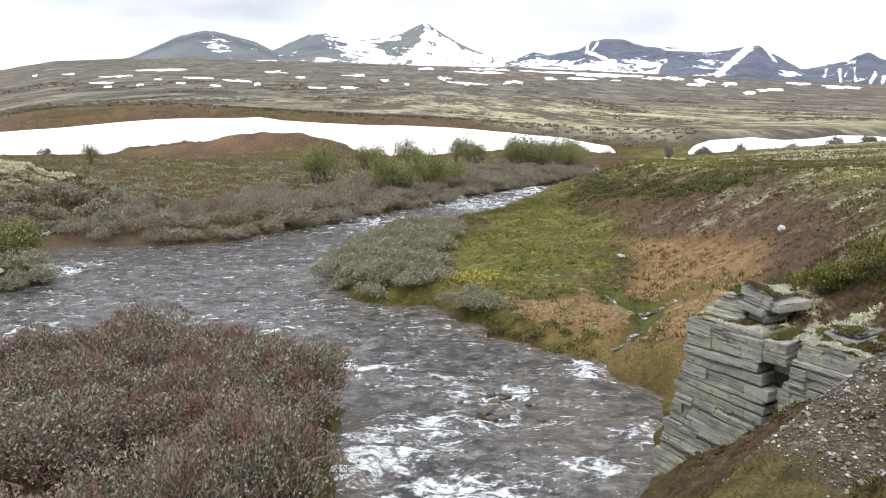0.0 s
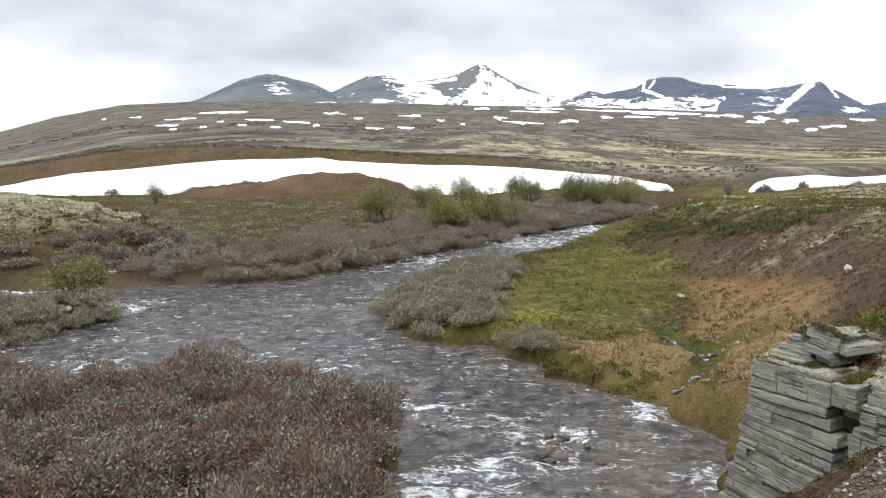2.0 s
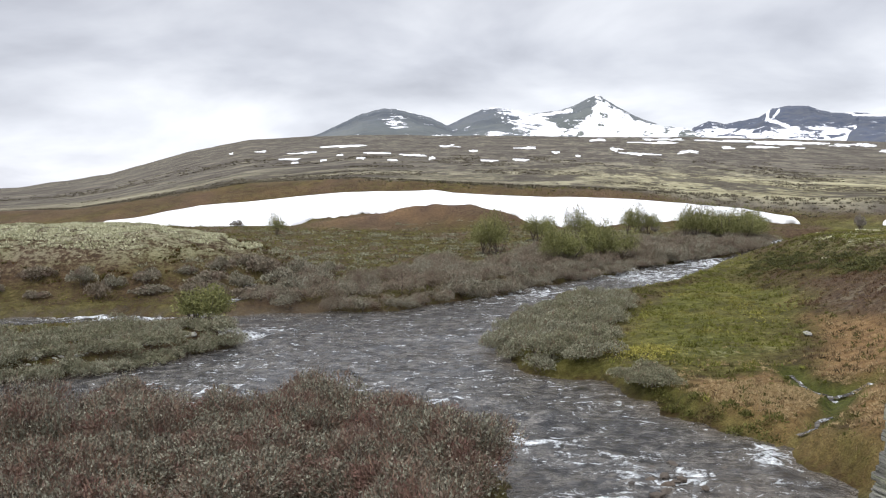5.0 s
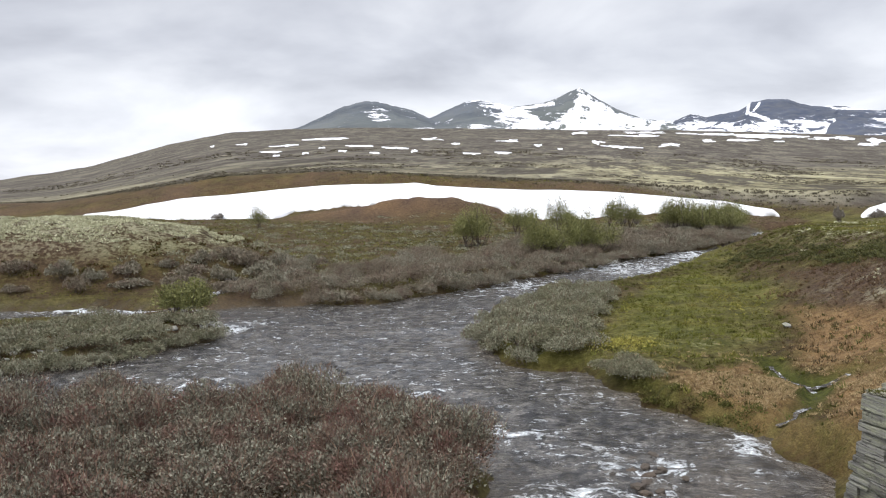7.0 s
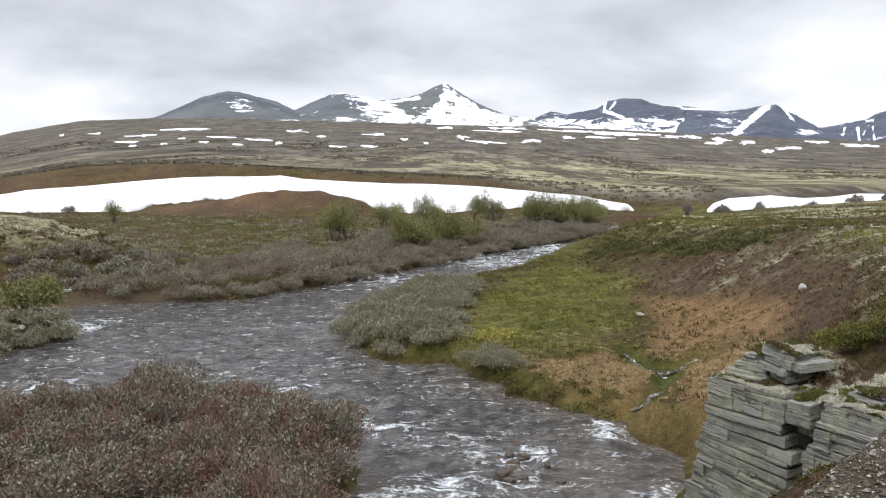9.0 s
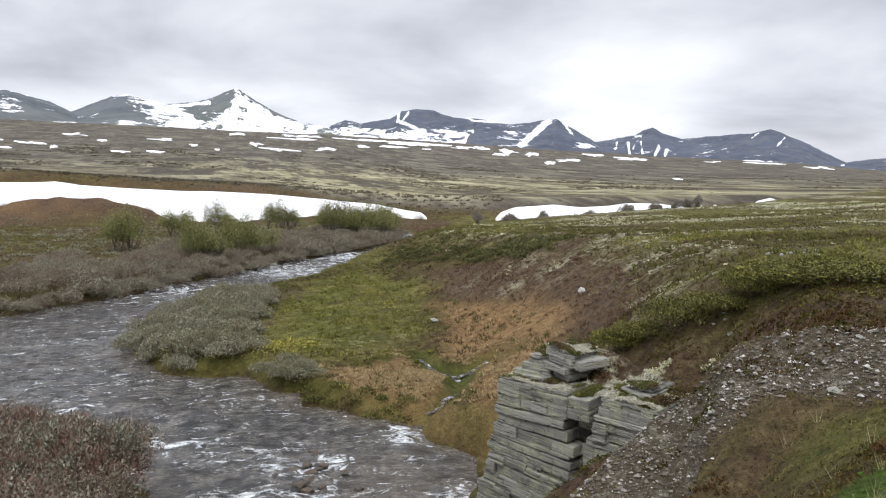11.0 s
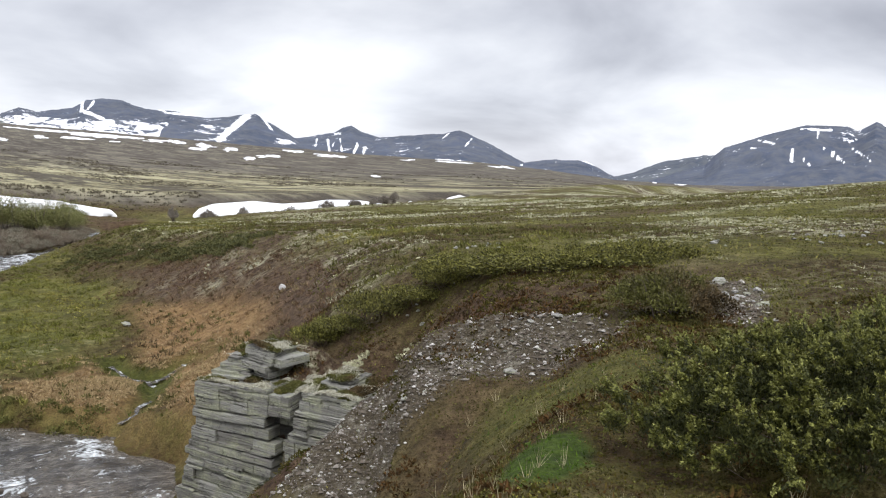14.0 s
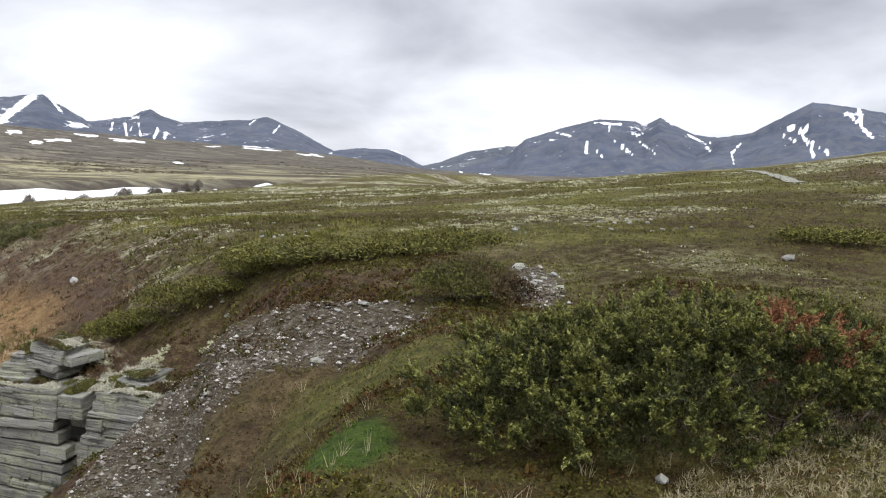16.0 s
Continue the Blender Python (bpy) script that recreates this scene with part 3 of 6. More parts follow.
        out = out + b * (0.10 * fade_noise(x, y, 1.3, 9, 3) + 0.035 * fade_noise(x, y, 0.35, 10, 2))
    return out

# ---- mesh helpers ----
def mesh_of(name, verts, faces, material=None, flat=True):
    """One mesh from arrays: faces is an (n, k) array of corners."""
    verts, faces = np.asarray(verts, np.float32), np.asarray(faces, np.int32)
    me = bpy.data.meshes.new(name)
    n, k = faces.shape
    me.vertices.add(len(verts)); me.vertices.foreach_set("co", verts.ravel())
    me.loops.add(n * k); me.loops.foreach_set("vertex_index", faces.ravel())
    me.polygons.add(n); me.polygons.foreach_set("loop_start", np.arange(0, n * k, k, dtype=np.int32))
    me.polygons.foreach_set("use_smooth", np.full(n, not flat))
    me.update(calc_edges=True)
    if material:
        me.materials.append(material)
    return me


def values_on(me, name, values):
    me.attributes.new(name, "FLOAT", "POINT").data.foreach_set("value", np.asarray(values, np.float32).ravel())


def part(name, me, parent, label=""):
    ob = new(name, me)
    ob.parent = parent
    return tagged(ob, label) if label else ob


def grid_faces(rows, cols, keep=None):
    i = np.arange(rows * cols).reshape(rows, cols)
    f = np.stack([i[:-1, :-1], i[:-1, 1:], i[1:, 1:], i[1:, :-1]], -1).reshape(-1, 4)
    return f if keep is None else f[keep.ravel()[f].any(1)]


def fan(radii, angles):
    """A net of rings round the bluff: finer where the camera is near."""
    az, r = np.meshgrid(np.radians(angles), radii)
    return r * np.sin(az), r * np.cos(az)


def at_ground(x, y, sink=0.0):
    return float(land(np.array([x]), np.array([y]))[0]) - sink


# ---- ground ----
MEADOW = [(-0.1, 28.5), (0.3, 29.6), (0.7, 38.4), (2.7, 47.3), (6.3, 54.7), (8.2, 43), (7.4, 36), (6.4, 31), (5.0, 27.6), (1.7, 26.9)]
SEDGE_SLOPE = [(6.6, 31), (7.6, 37.5), (10.4, 31.5), (9.5, 26), (7.9, 22), (6.2, 17.5), (5.2, 18.6), (4.9, 20), (5.3, 22.5), (6.1, 25), (5.7, 27.5)]
SEDGE_FLAT = [(1.5, 26.2), (4.9, 27.8), (5.4, 25.5), (5.3, 23.3), (5.2, 21.0), (5.0, 19.6), (4.4, 20.6), (3.7, 22.2), (2.3, 24.2)]
HEATHER_SLOPE = [(7.8, 41.5), (9.5, 46), (12.2, 37.5), (12.9, 30.5), (10.8, 22.5), (8.5, 18.5), (7.3, 18), (8.4, 23), (10, 28), (8.6, 34)]
GRAVEL_BED = [(4.0, 10.9), (4.7, 10.8), (5.3, 9.95), (5.95, 9.6), (6.5, 8.95), (7.0, 8.3), (7.5, 7.9), (7.0, 7.3), (6.1, 7.0), (5.6, 7.4), (5.0, 7.7), (4.4, 7.7), (3.8, 8.1), (3.5, 9.2), (3.6, 10.2)]


def within(x, y, ring, soft, rag=0.0):
    return smooth(-soft, soft, side_of(x, y, ring) + rag)


def zones(x, y, z):
    """Which cover grows where: shares from 0 to 1."""
    r, az = np.hypot(x, y), np.degrees(np.arctan2(x, y))
    d, s = river_side(x, y), side_of(x, y, BLUFF)
    n1, n2 = fade_noise(x, y, 5, 21), fade_noise(x, y, 2, 22)
    right = (side_of(x, y, BUSH_ISLE) < -1.5) & (x > np.interp(y, [30, 38, 45, 52, 60, 70, 80, 90], [-6, -7, -5.5, -3, 1, 6.5, 14, 22])) & (x < 60) & (y > 14)
    rag = 1.1 * n1 + 0.7 * n2
    meadow = within(x, y, MEADOW, 1.2, rag) * (0.6 + 0.4 * smooth(-0.2, 0.15, n2))
    meadow = np.maximum(meadow, np.where(right, smooth(50, 60, y) * smooth(1.9, 0.8, z) * 0.7, 0))
    sedge = within(x, y, SEDGE_SLOPE, 0.8, rag) * (0.45 + 0.55 * smooth(-0.25, 0.1, fade_noise(x, y, 3.2, 27)))
    sedge = np.clip(np.maximum(sedge, 0.8 * within(x, y, SEDGE_FLAT, 0.5, 0.5 * rag)), 0, 1)
    heather = within(x, y, HEATHER_SLOPE, 1.0, rag) * 0.9
    mound = np.exp(-(((x + 24.5) / 15) ** 2 + ((y - 104) / 7) ** 2) ** 2)
    knoll = np.exp(-(((x + 39) / 19) ** 2 + ((y - 55) / 11) ** 2) ** 2)
    heather = np.maximum(heather, mound)
    heather = np.maximum(heather, knoll * smooth(2.6, 1.6, z) * 0.9)
    off = off_ridge(x, y)[0]
    gully = smooth(0.15, 0.4, off) * smooth(4.2, 2.8, off) * smooth(4.9, 4.5, z) * smooth(10.0, 7.5, np.hypot(x - 2, y - 8)) * smooth(4, 5, x)
    heather = np.clip(heather + gully, 0, 1)
    left = smooth(-12, -20, x - 0.3 * (y - 40)) * (y > 30)
    lichen = np.clip(knoll * smooth(1.7, 2.6, z) * 0.6, 0, 1)
    lichen = np.maximum(lichen, smooth(0, 6, s) * smooth(-0.1, 0.4, fade_noise(x, y * 1.8, 7, 23)) * smooth(9, 22, r) * (0.6 + 0.4 * smooth(30, 70, r)))
    cu, cw = (x - 4.0) * 0.585 - (y - 14.5) * 0.811, (x - 4.0) * 0.811 + (y - 14.5) * 0.585
    lichen = np.maximum(lichen, smooth(0.0, 0.3, cw) * smooth(3.2, 2.0, cw) * smooth(-0.1, 0.3, cu) * smooth(4.2, 3.2, cu) * smooth(-0.3, 0.2, n2))
    lichen = np.maximum(lichen, smooth(3.5, 1.0, np.abs(side_of(x, y, BLUFF) - 3.0)) * smooth(16, 20, y) * smooth(48, 34, y) * 0.55 * smooth(-0.15, 0.3, n2))
    lichen = np.maximum(lichen, 0.40 * smooth(2.6, 0.8, np.hypot(x - 3.4, (y - 30.5) * 0.8)) * smooth(0.0, 0.3, n2))
    lichen = np.maximum(lichen, 0.85 * smooth(4.2, 1.0, np.hypot((x - 12.6) / 0.9 + (y - 33.5) * 0.45, (y - 33.5) * 0.6)) * smooth(-0.1, 0.35, fade_noise(x, y, 0.9, 29)))
    # scarp under the terrace lip: bare brown earth and heather
    share = (r - along(FOOT, az)) / 24
    heather = np.maximum(heather, np.where(s < 0, smooth(0.15, 0.4, share) * smooth(0.98, 0.80, share + 0.1 * n2), 0) * (0.32 + 0.35 * n1) * smooth(34, 14, az))
    sedge = np.maximum(sedge, np.maximum(mound * np.clip(0.12 + 0.5 * n2, 0, 1), np.where(s < 0, smooth(0.1, 0.4, share) * smooth(1.1, 0.9, share), 0) * smooth(6, -4, az) * np.clip(0.05 + 0.3 * n2, 0, 1)))
    grass = np.clip(np.maximum(meadow, np.where(right, smooth(1.2, 0.2, d) * smooth(-0.2, 0.3, d) * 0.8, 0)), 0, 1)
    grass = np.maximum(grass, smooth(0, 5, s) * smooth(-0.25, 0.3, fade_noise(x, y * 1.6, 8, 24)) * smooth(11, 20, r) * 0.7)
    gravel = within(x, y, GRAVEL_BED, 0.35, 0.45 * n2 + 0.35 * fade_noise(x, y, 0.8, 28))
    gravel = np.maximum(gravel, smooth(0.42, 0.15, off_line(x, y, [(8.3, 6.5), (9.2, 7.4), (9.9, 8.0), (10.4, 8.6)]) + 0.25 * n2) * 0.95)
    gravel = np.maximum(gravel, np.where(x < 2, smooth(0.6, 0.1, d) * smooth(-0.5, 0.0, d) * 0.5 * (x < -14), 0))
    moss = smooth(1.0, 0.6, np.hypot(((x - 3.35) * 0.8 + (y - 3.95) * 0.6) / 0.72, ((y - 3.95) * 0.8 - (x - 3.35) * 0.6) / 0.30) + 0.5 * n2 + 0.5 * fade_noise(x, y, 0.5, 33, 3))
    moss = np.maximum(moss, smooth(1.0, 0.4, np.hypot((x - 5.3) / 1.1, (y - 6.0) / 1.1) + 0.3 * n2) * 0.15)
    stream = np.minimum(off_line(x, y, BROOK), off_line(x, y, BROOK_ARM) + 0.2)
    moss = np.maximum(moss, smooth(0.6, 0.2, stream + 0.3 * n2) * 0.4)
    moss = np.maximum(moss, smooth(1.1, 0.4, d) * smooth(0.0, 0.2, d) * smooth(24, 22, y) * (y > 16.5) * (x > 3) * 0.15)
    grass = np.maximum(grass, smooth(1.1, 0.4, stream) * 0.5)
    grass = np.maximum(grass, 0.35 * smooth(1.9, 0.7, np.hypot(x - 3.3, y - 8.2) + 0.8 * n2))
    grass = np.maximum(grass, 0.6 * smooth(1.0, 0.4, np.hypot((x - 5.3) / 1.2, (y - 6.0) / 1.3) + 0.4 * n2))
    plain = np.where(s > 0, smooth(170, 260, r), smooth(70, 105, r) * smooth(-3.5, 3.5, r - along(FOOT, az) - lerp(23.5, 13, smooth(-1, 9, az)) + 3.5 * n1))
    pale = smooth(-14, 6, az + 4 * fade_noise(x, y, 40, 25)) * smooth(720, 300, r + 200 * fade_noise(x, y, 150, 26)) * smooth(0, 14, r - along(FOOT, az) - 24 + 10 * smooth(-2, 6, az))
    pale = np.maximum(pale, 0.45 * smooth(420, 180, r) * smooth(0, 14, r - along(FOOT, az) - 24))
    return dict(heather=heather, lichen=lichen, grass=grass, sedge=sedge, gravel=gravel, moss=moss, plain=plain, pale=np.clip(pale, 0, 1))


def make_ground():
    radii = np.concatenate([[0.02, 0.4, 0.8, 1.2], 1.6 * 1.0145 ** np.arange(0, 570)])
    radii = radii[(radii < 4700) & ((radii < 200) | (np.arange(len(radii)) % 2 == 0))]
    angles = np.concatenate([np.arange(-180, -48, 2.0), np.arange(-48, 80, 0.44), np.arange(80, 180.1, 2.0)])
    x, y = fan(radii, angles)
    z = land(x, y)
    me = mesh_of("ground", np.stack([x, y, z], -1).reshape(-1, 3), grid_faces(*x.shape), M_GROUND, flat=False)
    for name, share in zones(x, y, z).items():
        values_on(me, name, share)
    return tagged(new("ground", me), "heath, grass and lichen ground of a mountain valley", "ground", kind="structure")


make_ground()


# ---- river ----
RAPIDS = [(-1.3, 15.4, 1.6, 1.5, 0.82), (-0.4, 17.0, 1.3, 0.9, 0.75), (-2.1, 21.4, 1.1, 0.6, 0.85), (1.1, 19.1, 1.3, 0.8, 0.8), (0.9, 17.4, 1.3, 0.7, 0.65), (3.5, 20.9, 0.6, 0.9, 0.8), (4.1, 16.6, 0.5, 1.1, 0.65), (2.7, 14.9, 0.8, 0.6, 0.75),
          (0.2, 14.0, 2.0, 1.2, 0.8), (-4.2, 28.1, 1.0, 0.6, 0.55), (-4.8, 25.2, 0.9, 0.5, 0.55), (-0.5, 20.4, 2.2, 1.0, 0.45), (-13.2, 25.4, 3.5, 1.6, 0.5), (-5, 50, 6.0, 4.0, 0.6), (2, 60, 4.0, 5.5, 0.8), (7, 68, 4.5, 5.0, 0.8),
          (-24.6, 39.6, 4.0, 1.0, 1.0), (-7, 27, 6, 5, 0.22), (-15.8, 36.0, 1.3, 1.4, 1.0), (-13.5, 30, 2.5, 2.0, 0.35), (-4, 40, 3, 5, 0.3), (0, 25.0, 2, 1.5, 0.35), (18, 86, 6, 8, 0.8)]


def make_river():
    radii = 7.0 * 1.009 ** np.arange(0, 308)
    x, y = fan(radii, np.arange(-60, 28, 0.28))
    d = river_side(x, y)
    foam = np.full(x.shape, 0.10)
    for cx, cy, rx, ry, a in RAPIDS:
        foam = np.maximum(foam, a * np.exp(-(((x - cx) / rx) ** 2 + ((y - cy) / ry) ** 2)))
    swell = fade_noise(x * 0.8, y, 1.4, 31, 4)
    z = 0.02 + (0.07 + 0.24 * foam) * swell + (0.05 + 0.09 * foam) * fade_noise(x * 0.85, y, 0.6, 32, 3)
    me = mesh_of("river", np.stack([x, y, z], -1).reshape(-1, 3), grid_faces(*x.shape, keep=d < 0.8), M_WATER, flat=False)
    values_on(me, "foam", foam)
    values_on(me, "shoal", np.maximum(0.6 * smooth(-1.3, -0.1, d), 0.5 * np.exp(-(((x - 2.6) / 1.4) ** 2 + ((y - 17.4) / 2.6) ** 2))))
    return tagged(new("river", me), "grey rippled mountain river with white rapids", "river", kind="structure")


make_river()


# ---- snow ----
def make_snowfield(name, az0, az1, low, high, label):
    """Old snow on the scarp between two lines, each a table of azimuth and share of the way up the scarp."""
    az, k = np.meshgrid(np.linspace(az0, az1, 30 + int((az1 - az0) * 9)), np.linspace(0, 1, 34))
    share = lerp(along(low, az), along(high, az), k)
    wob = 0.06 * fade_noise(az * 30, k * 30, 14, 41, 5)
    r = along(FOOT, az) + 24 * (share + wob * ((k < 0.02) | (k > 0.98)))
    x, y = r * np.sin(np.radians(az)), r * np.cos(np.radians(az))
    rim = np.minimum(np.minimum(k, 1 - k) * 12, np.minimum(az - az0, az1 - az) * 2)
    z = land(x, y, False) + np.where(rim < 0.01, -0.25, 0.10 + 0.5 * smooth(0, 1, rim)) + 0.06 * fade_noise(x, y, 4, 42, 3)
    me = mesh_of(name, np.stack([x, y, z], -1).reshape(-1, 3), grid_faces(*x.shape), M_SNOW, flat=False)
    return tagged(new(name, me), label, "snow field")


make_snowfield("snow_field", -32.7, 11.3,
               [(-33, 0.0), (-21, -0.04), (-19.5, 0.2), (-16, 0.30), (-12, 0.40), (-8.5, 0.38), (-6.5, 0.2), (-5.2, 0.12), (-0.5, 0.14), (3.6, 0.28), (6.2, 0.32), (10.2, 0.26), (11.3, 0.24)],
               [(-32.7, 0.02), (-31.6, 0.13), (-28.7, 0.38), (-26.7, 0.47), (-23.7, 0.46), (-20.5, 0.51), (-17.2, 0.55), (-11.7, 0.67), (-10.3, 0.62), (-6.7, 0.63), (-3.0, 0.64), (0.7, 0.61), (4.4, 0.55), (8.0, 0.47), (10.2, 0.33), (11.3, 0.26)],
               "long white snow field lying on a brown scarp")
make_snowfield("snow_field", 15.7, 28.5, [(15.9, 0.22), (19.5, 0.24), (23.1, 0.25), (26.4, 0.23), (28.4, 0.26)],
               [(15.7, 0.26), (17.0, 0.46), (19.5, 0.54), (21.3, 0.45), (23.1, 0.49), (24.2, 0.57), (26.4, 0.52), (28.4, 0.36)],
               "white snow strip on the scarp behind bare bushes")
make_snowfield("snow_field", 29.2, 30.1, [(29, 0.38), (31, 0.40)], [(29, 0.46), (29.7, 0.48), (31, 0.44)], "small snow remnant on the scarp")
make_snowfield("snow_field", 31.7, 33.3, [(31, 0.38), (34, 0.38)], [(31, 0.44), (32.5, 0.50), (34, 0.42)], "small snow remnant on the scarp")

# far snow patches on the plain: azimuth, elevation, width in degrees
PATCHES = [(-24.6, 2.1, 0.35), (-22.7, 2.2, 1.3), (-19.9, 2.1, 1.3), (-18.8, 1.6, 0.8), (-17.7, 1.9, 0.8), (-17.2, 2.5, 1.9), (-15.2, 2.0, 1.2), (-13.0, 1.8, 1.5), (-21, 1.7, 1.0),
           (-10.6, 2.35, 1.2), (-8, 1.35, 1.1), (-6.0, 1.35, 0.8), (-9, 2.0, 0.5), (-5.4, 2.1, 1.3), (-3.6, 1.8, 0.5), (1.6, 1.55, 3.2), (4.7, 1.6, 3.0), (7.0, 1.75, 0.8), (3.0, 2.2, 2.4), (-1, 2.5, 2.0),
           (24.5, 0.95, 2.2), (20.5, 0.85, 1.4), (29.5, 0.75, 1.6), (32.5, 0.65, 2.0), (27.3, -0.35, 0.9), (19.2, 0.7, 0.7), (10.5, 1.95, 2.6), (13.5, 1.7, 2.2), (16.5, 1.5, 1.6), (8.3, 2.2, 2.0), (6.5, 2.35, 1.6), (9.2, 1.75, 1.2), (12, 2.0, 1.4),
           (15, 1.6, 0.8), (3.6, 2.45, 1.6), (5.6, 2.3, 1.8), (7.4, 2.15, 1.2), (9.8, 2.05, 1.8), (12.3, 1.85, 1.6), (14.6, 1.75, 1.2), (2.2, 2.6, 1.2), (11.2, 1.6, 0.8), (16.0, 1.25, 0.9), (43.2, -1.0, 0.5), (47.0, -0.6, 0.9), (45.4, -0.55, 0.5), (-14.2, 1.5, 0.5), (-11.8, 1.6, 0.4), (-20.6, 1.45, 0.6), (-16.4, 1.7, 0.4), (-2.2, 1.5, 0.4), (0.2, 1.9, 0.9), (18, 1.25, 0.9), (22, 1.2, 1.0), (35.5, 0.35, 1.2)]


def make_patches():
    rng = random.Random(4)
    for az, el, wide in PATCHES:
        r = np.geomspace(180, 2250, 600)
        a = np.radians(az)
        zz = land(r * np.sin(a), r * np.cos(a), False)
        k = int(np.argmin(np.abs(np.degrees(np.arctan2(zz - 6.5, r)) - el)))
        rc = r[k]
        half, deep = rc * np.radians(wide) / 2 * rng.uniform(0.55, 1.5), rc * 0.06 * rng.uniform(0.4, 1.4)
        th, q = np.meshgrid(np.linspace(0, 2 * np.pi, 49), np.array([0.02, 0.3, 0.6, 0.85, 0.95, 1.0]))
        seed = rng.random() * 60
        ring = 0.75 + 1.1 * fade_noise(np.cos(th) * 2.2 + seed, np.sin(th) * 2.2, 1, 43, 4)
        lu, lv = half * q * ring * np.cos(th), deep * q * ring * np.sin(th) + 0.35 * deep * fade_noise(np.cos(th) * 2 + seed, th * 0, 1, 44, 2)
        x, y = rc * np.sin(a) + lu * np.cos(a) + lv * np.sin(a), rc * np.cos(a) - lu * np.sin(a) + lv * np.cos(a)
        z = land(x, y, False) + np.where(q > 0.99, -0.6, 0.35 + rc * 0.0003)
        tagged(new("snow_patch", mesh_of("snow_patch", np.stack([x, y, z], -1).reshape(-1, 3), grid_faces(*x.shape), M_SNOW, flat=False)),
               "thin white patch of old snow on the heath", "snow patch", "snow patches on the plain")


make_patches()


# ---- mountains: skyline as azimuth and elevation, seen from the bluff ----
def make_mountain(label, crest_r, base_r, base_el, sky_line, snow_rule, seed, turf=0.0):
    a0, a1 = sky_line[0][0], sky_line[-1][0]
    nu, nv = int(40 + (a1 - a0) * 14), 40
    az, v = np.meshgrid(np.linspace(a0, a1, nu), np.linspace(0, 1.25, nv))
    el = along(sky_line, az)
    ends = np.minimum(np.minimum(az - a0, a1 - az) / 0.6, 1)
    el = el + 0.05 * ends * fade_noise(az * 10, az * 0 + seed, 3.0, seed, 4)
    top = 6.5 + crest_r * np.tan(np.radians(el))
    low = 6.5 + base_r * np.tan(np.radians(np.minimum(base_el, along(CREST, az) - 0.15))) - 12
    r = lerp(base_r, crest_r, v)
    rise = np.where(v <= 1, np.clip(v, 0, 1) ** 1.15, 1 - (v - 1) * 1.2)
    px, py = r * np.sin(np.radians(az)), r * np.cos(np.radians(az))
    rid = 1 - np.abs(fade_noise(px, py, 420.0, seed + 1, 5)) * 2.4
    z = lerp(low, np.maximum(top, low), rise) + (top - low).clip(0) * 0.16 * rid * np.sin(np.pi * np.clip(v, 0, 1))
    # keep the slope behind its own crest line, as seen from the bluff
    z = np.minimum(z, np.where(v < 1, 6.5 + r * np.tan(np.radians(el)) - 2, 1e9))
    x, y = r * np.sin(np.radians(az)), r * np.cos(np.radians(az))
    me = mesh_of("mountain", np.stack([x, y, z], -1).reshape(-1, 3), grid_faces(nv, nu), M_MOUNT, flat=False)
    values_on(me, "snow", snow_rule(az, np.degrees(np.arctan2(z - 6.5, r))))
    values_on(me, "turf", turf * (0.55 + 0.45 * smooth(0.75, 0.2, v)))
    return tagged(new("mountain", me), label, "mountain")


def blot(az, e, ca, ce, wa, we):
    return np.exp(-(((az - ca) / wa) ** 2 + ((e - ce) / we) ** 2))


def streaks(az, e, wide, *lines):
    """Snow gullies: each a line from one azimuth and elevation to another."""
    best = np.zeros(az.shape)
    for a0, e0, a1, e1 in lines:
        da, de = a1 - a0, e1 - e0
        t = np.clip(((az - a0) * da + (e - e0) * de) / (da * da + de * de), 0, 1)
        far = np.hypot(az - a0 - t * da, e - e0 - t * de) + 0.04 * fade_noise(az * 10, e * 10, 3.0, 47, 3)
        best = np.maximum(best, np.exp(-(np.clip(far, 0, 9) / (wide * 0.66)) ** 2))
    return best


def snow_dome(az, e):
    return 0.26 + 0.25 * blot(az, e, -14.2, 4.0, 0.9, 0.55) + 0.5 * streaks(az, e, 0.07, (-13.9, 4.83, -12.6, 4.5)) + 0.3 * smooth(3.25, 2.95, e)


def snow_second(az, e):
    return (0.25 + 0.33 * smooth(-7.8, -5.2, az + 1.5 * (e - 3.7)) + 0.36 * blot(az, e, -7.6, 3.1, 1.4, 0.22) + 0.5 * streaks(az, e, 0.09, (-5.2, 3.0, -3.6, 3.55), (-8.6, 4.75, -7.2, 4.9)))


def snow_white(az, e):
    left = np.interp(e, [3.0, 3.3, 4.2, 5.4], [-3.6, -2.3, -1.3, -0.95])
    right = np.interp(e, [3.0, 3.4, 4.0, 4.6, 5.4], [4.2, 2.6, 1.1, 0.1, -0.65])
    return (0.31 + (0.37 + 0.50 * fade_noise(az * 6, e * 10, 2.0, 50, 4)) * smooth(-0.35, 0.2, az - left) * smooth(0.15, -0.5, az - right) + (0.10 + 0.6 * fade_noise(az * 3.0, e * 16, 2.0, 49, 4)) * smooth(3.6, 3.1, e) * smooth(-5, -3.5, az)
            + 0.45 * streaks(az, e, 0.13, (-5.4, 4.15, -2.6, 4.45)))


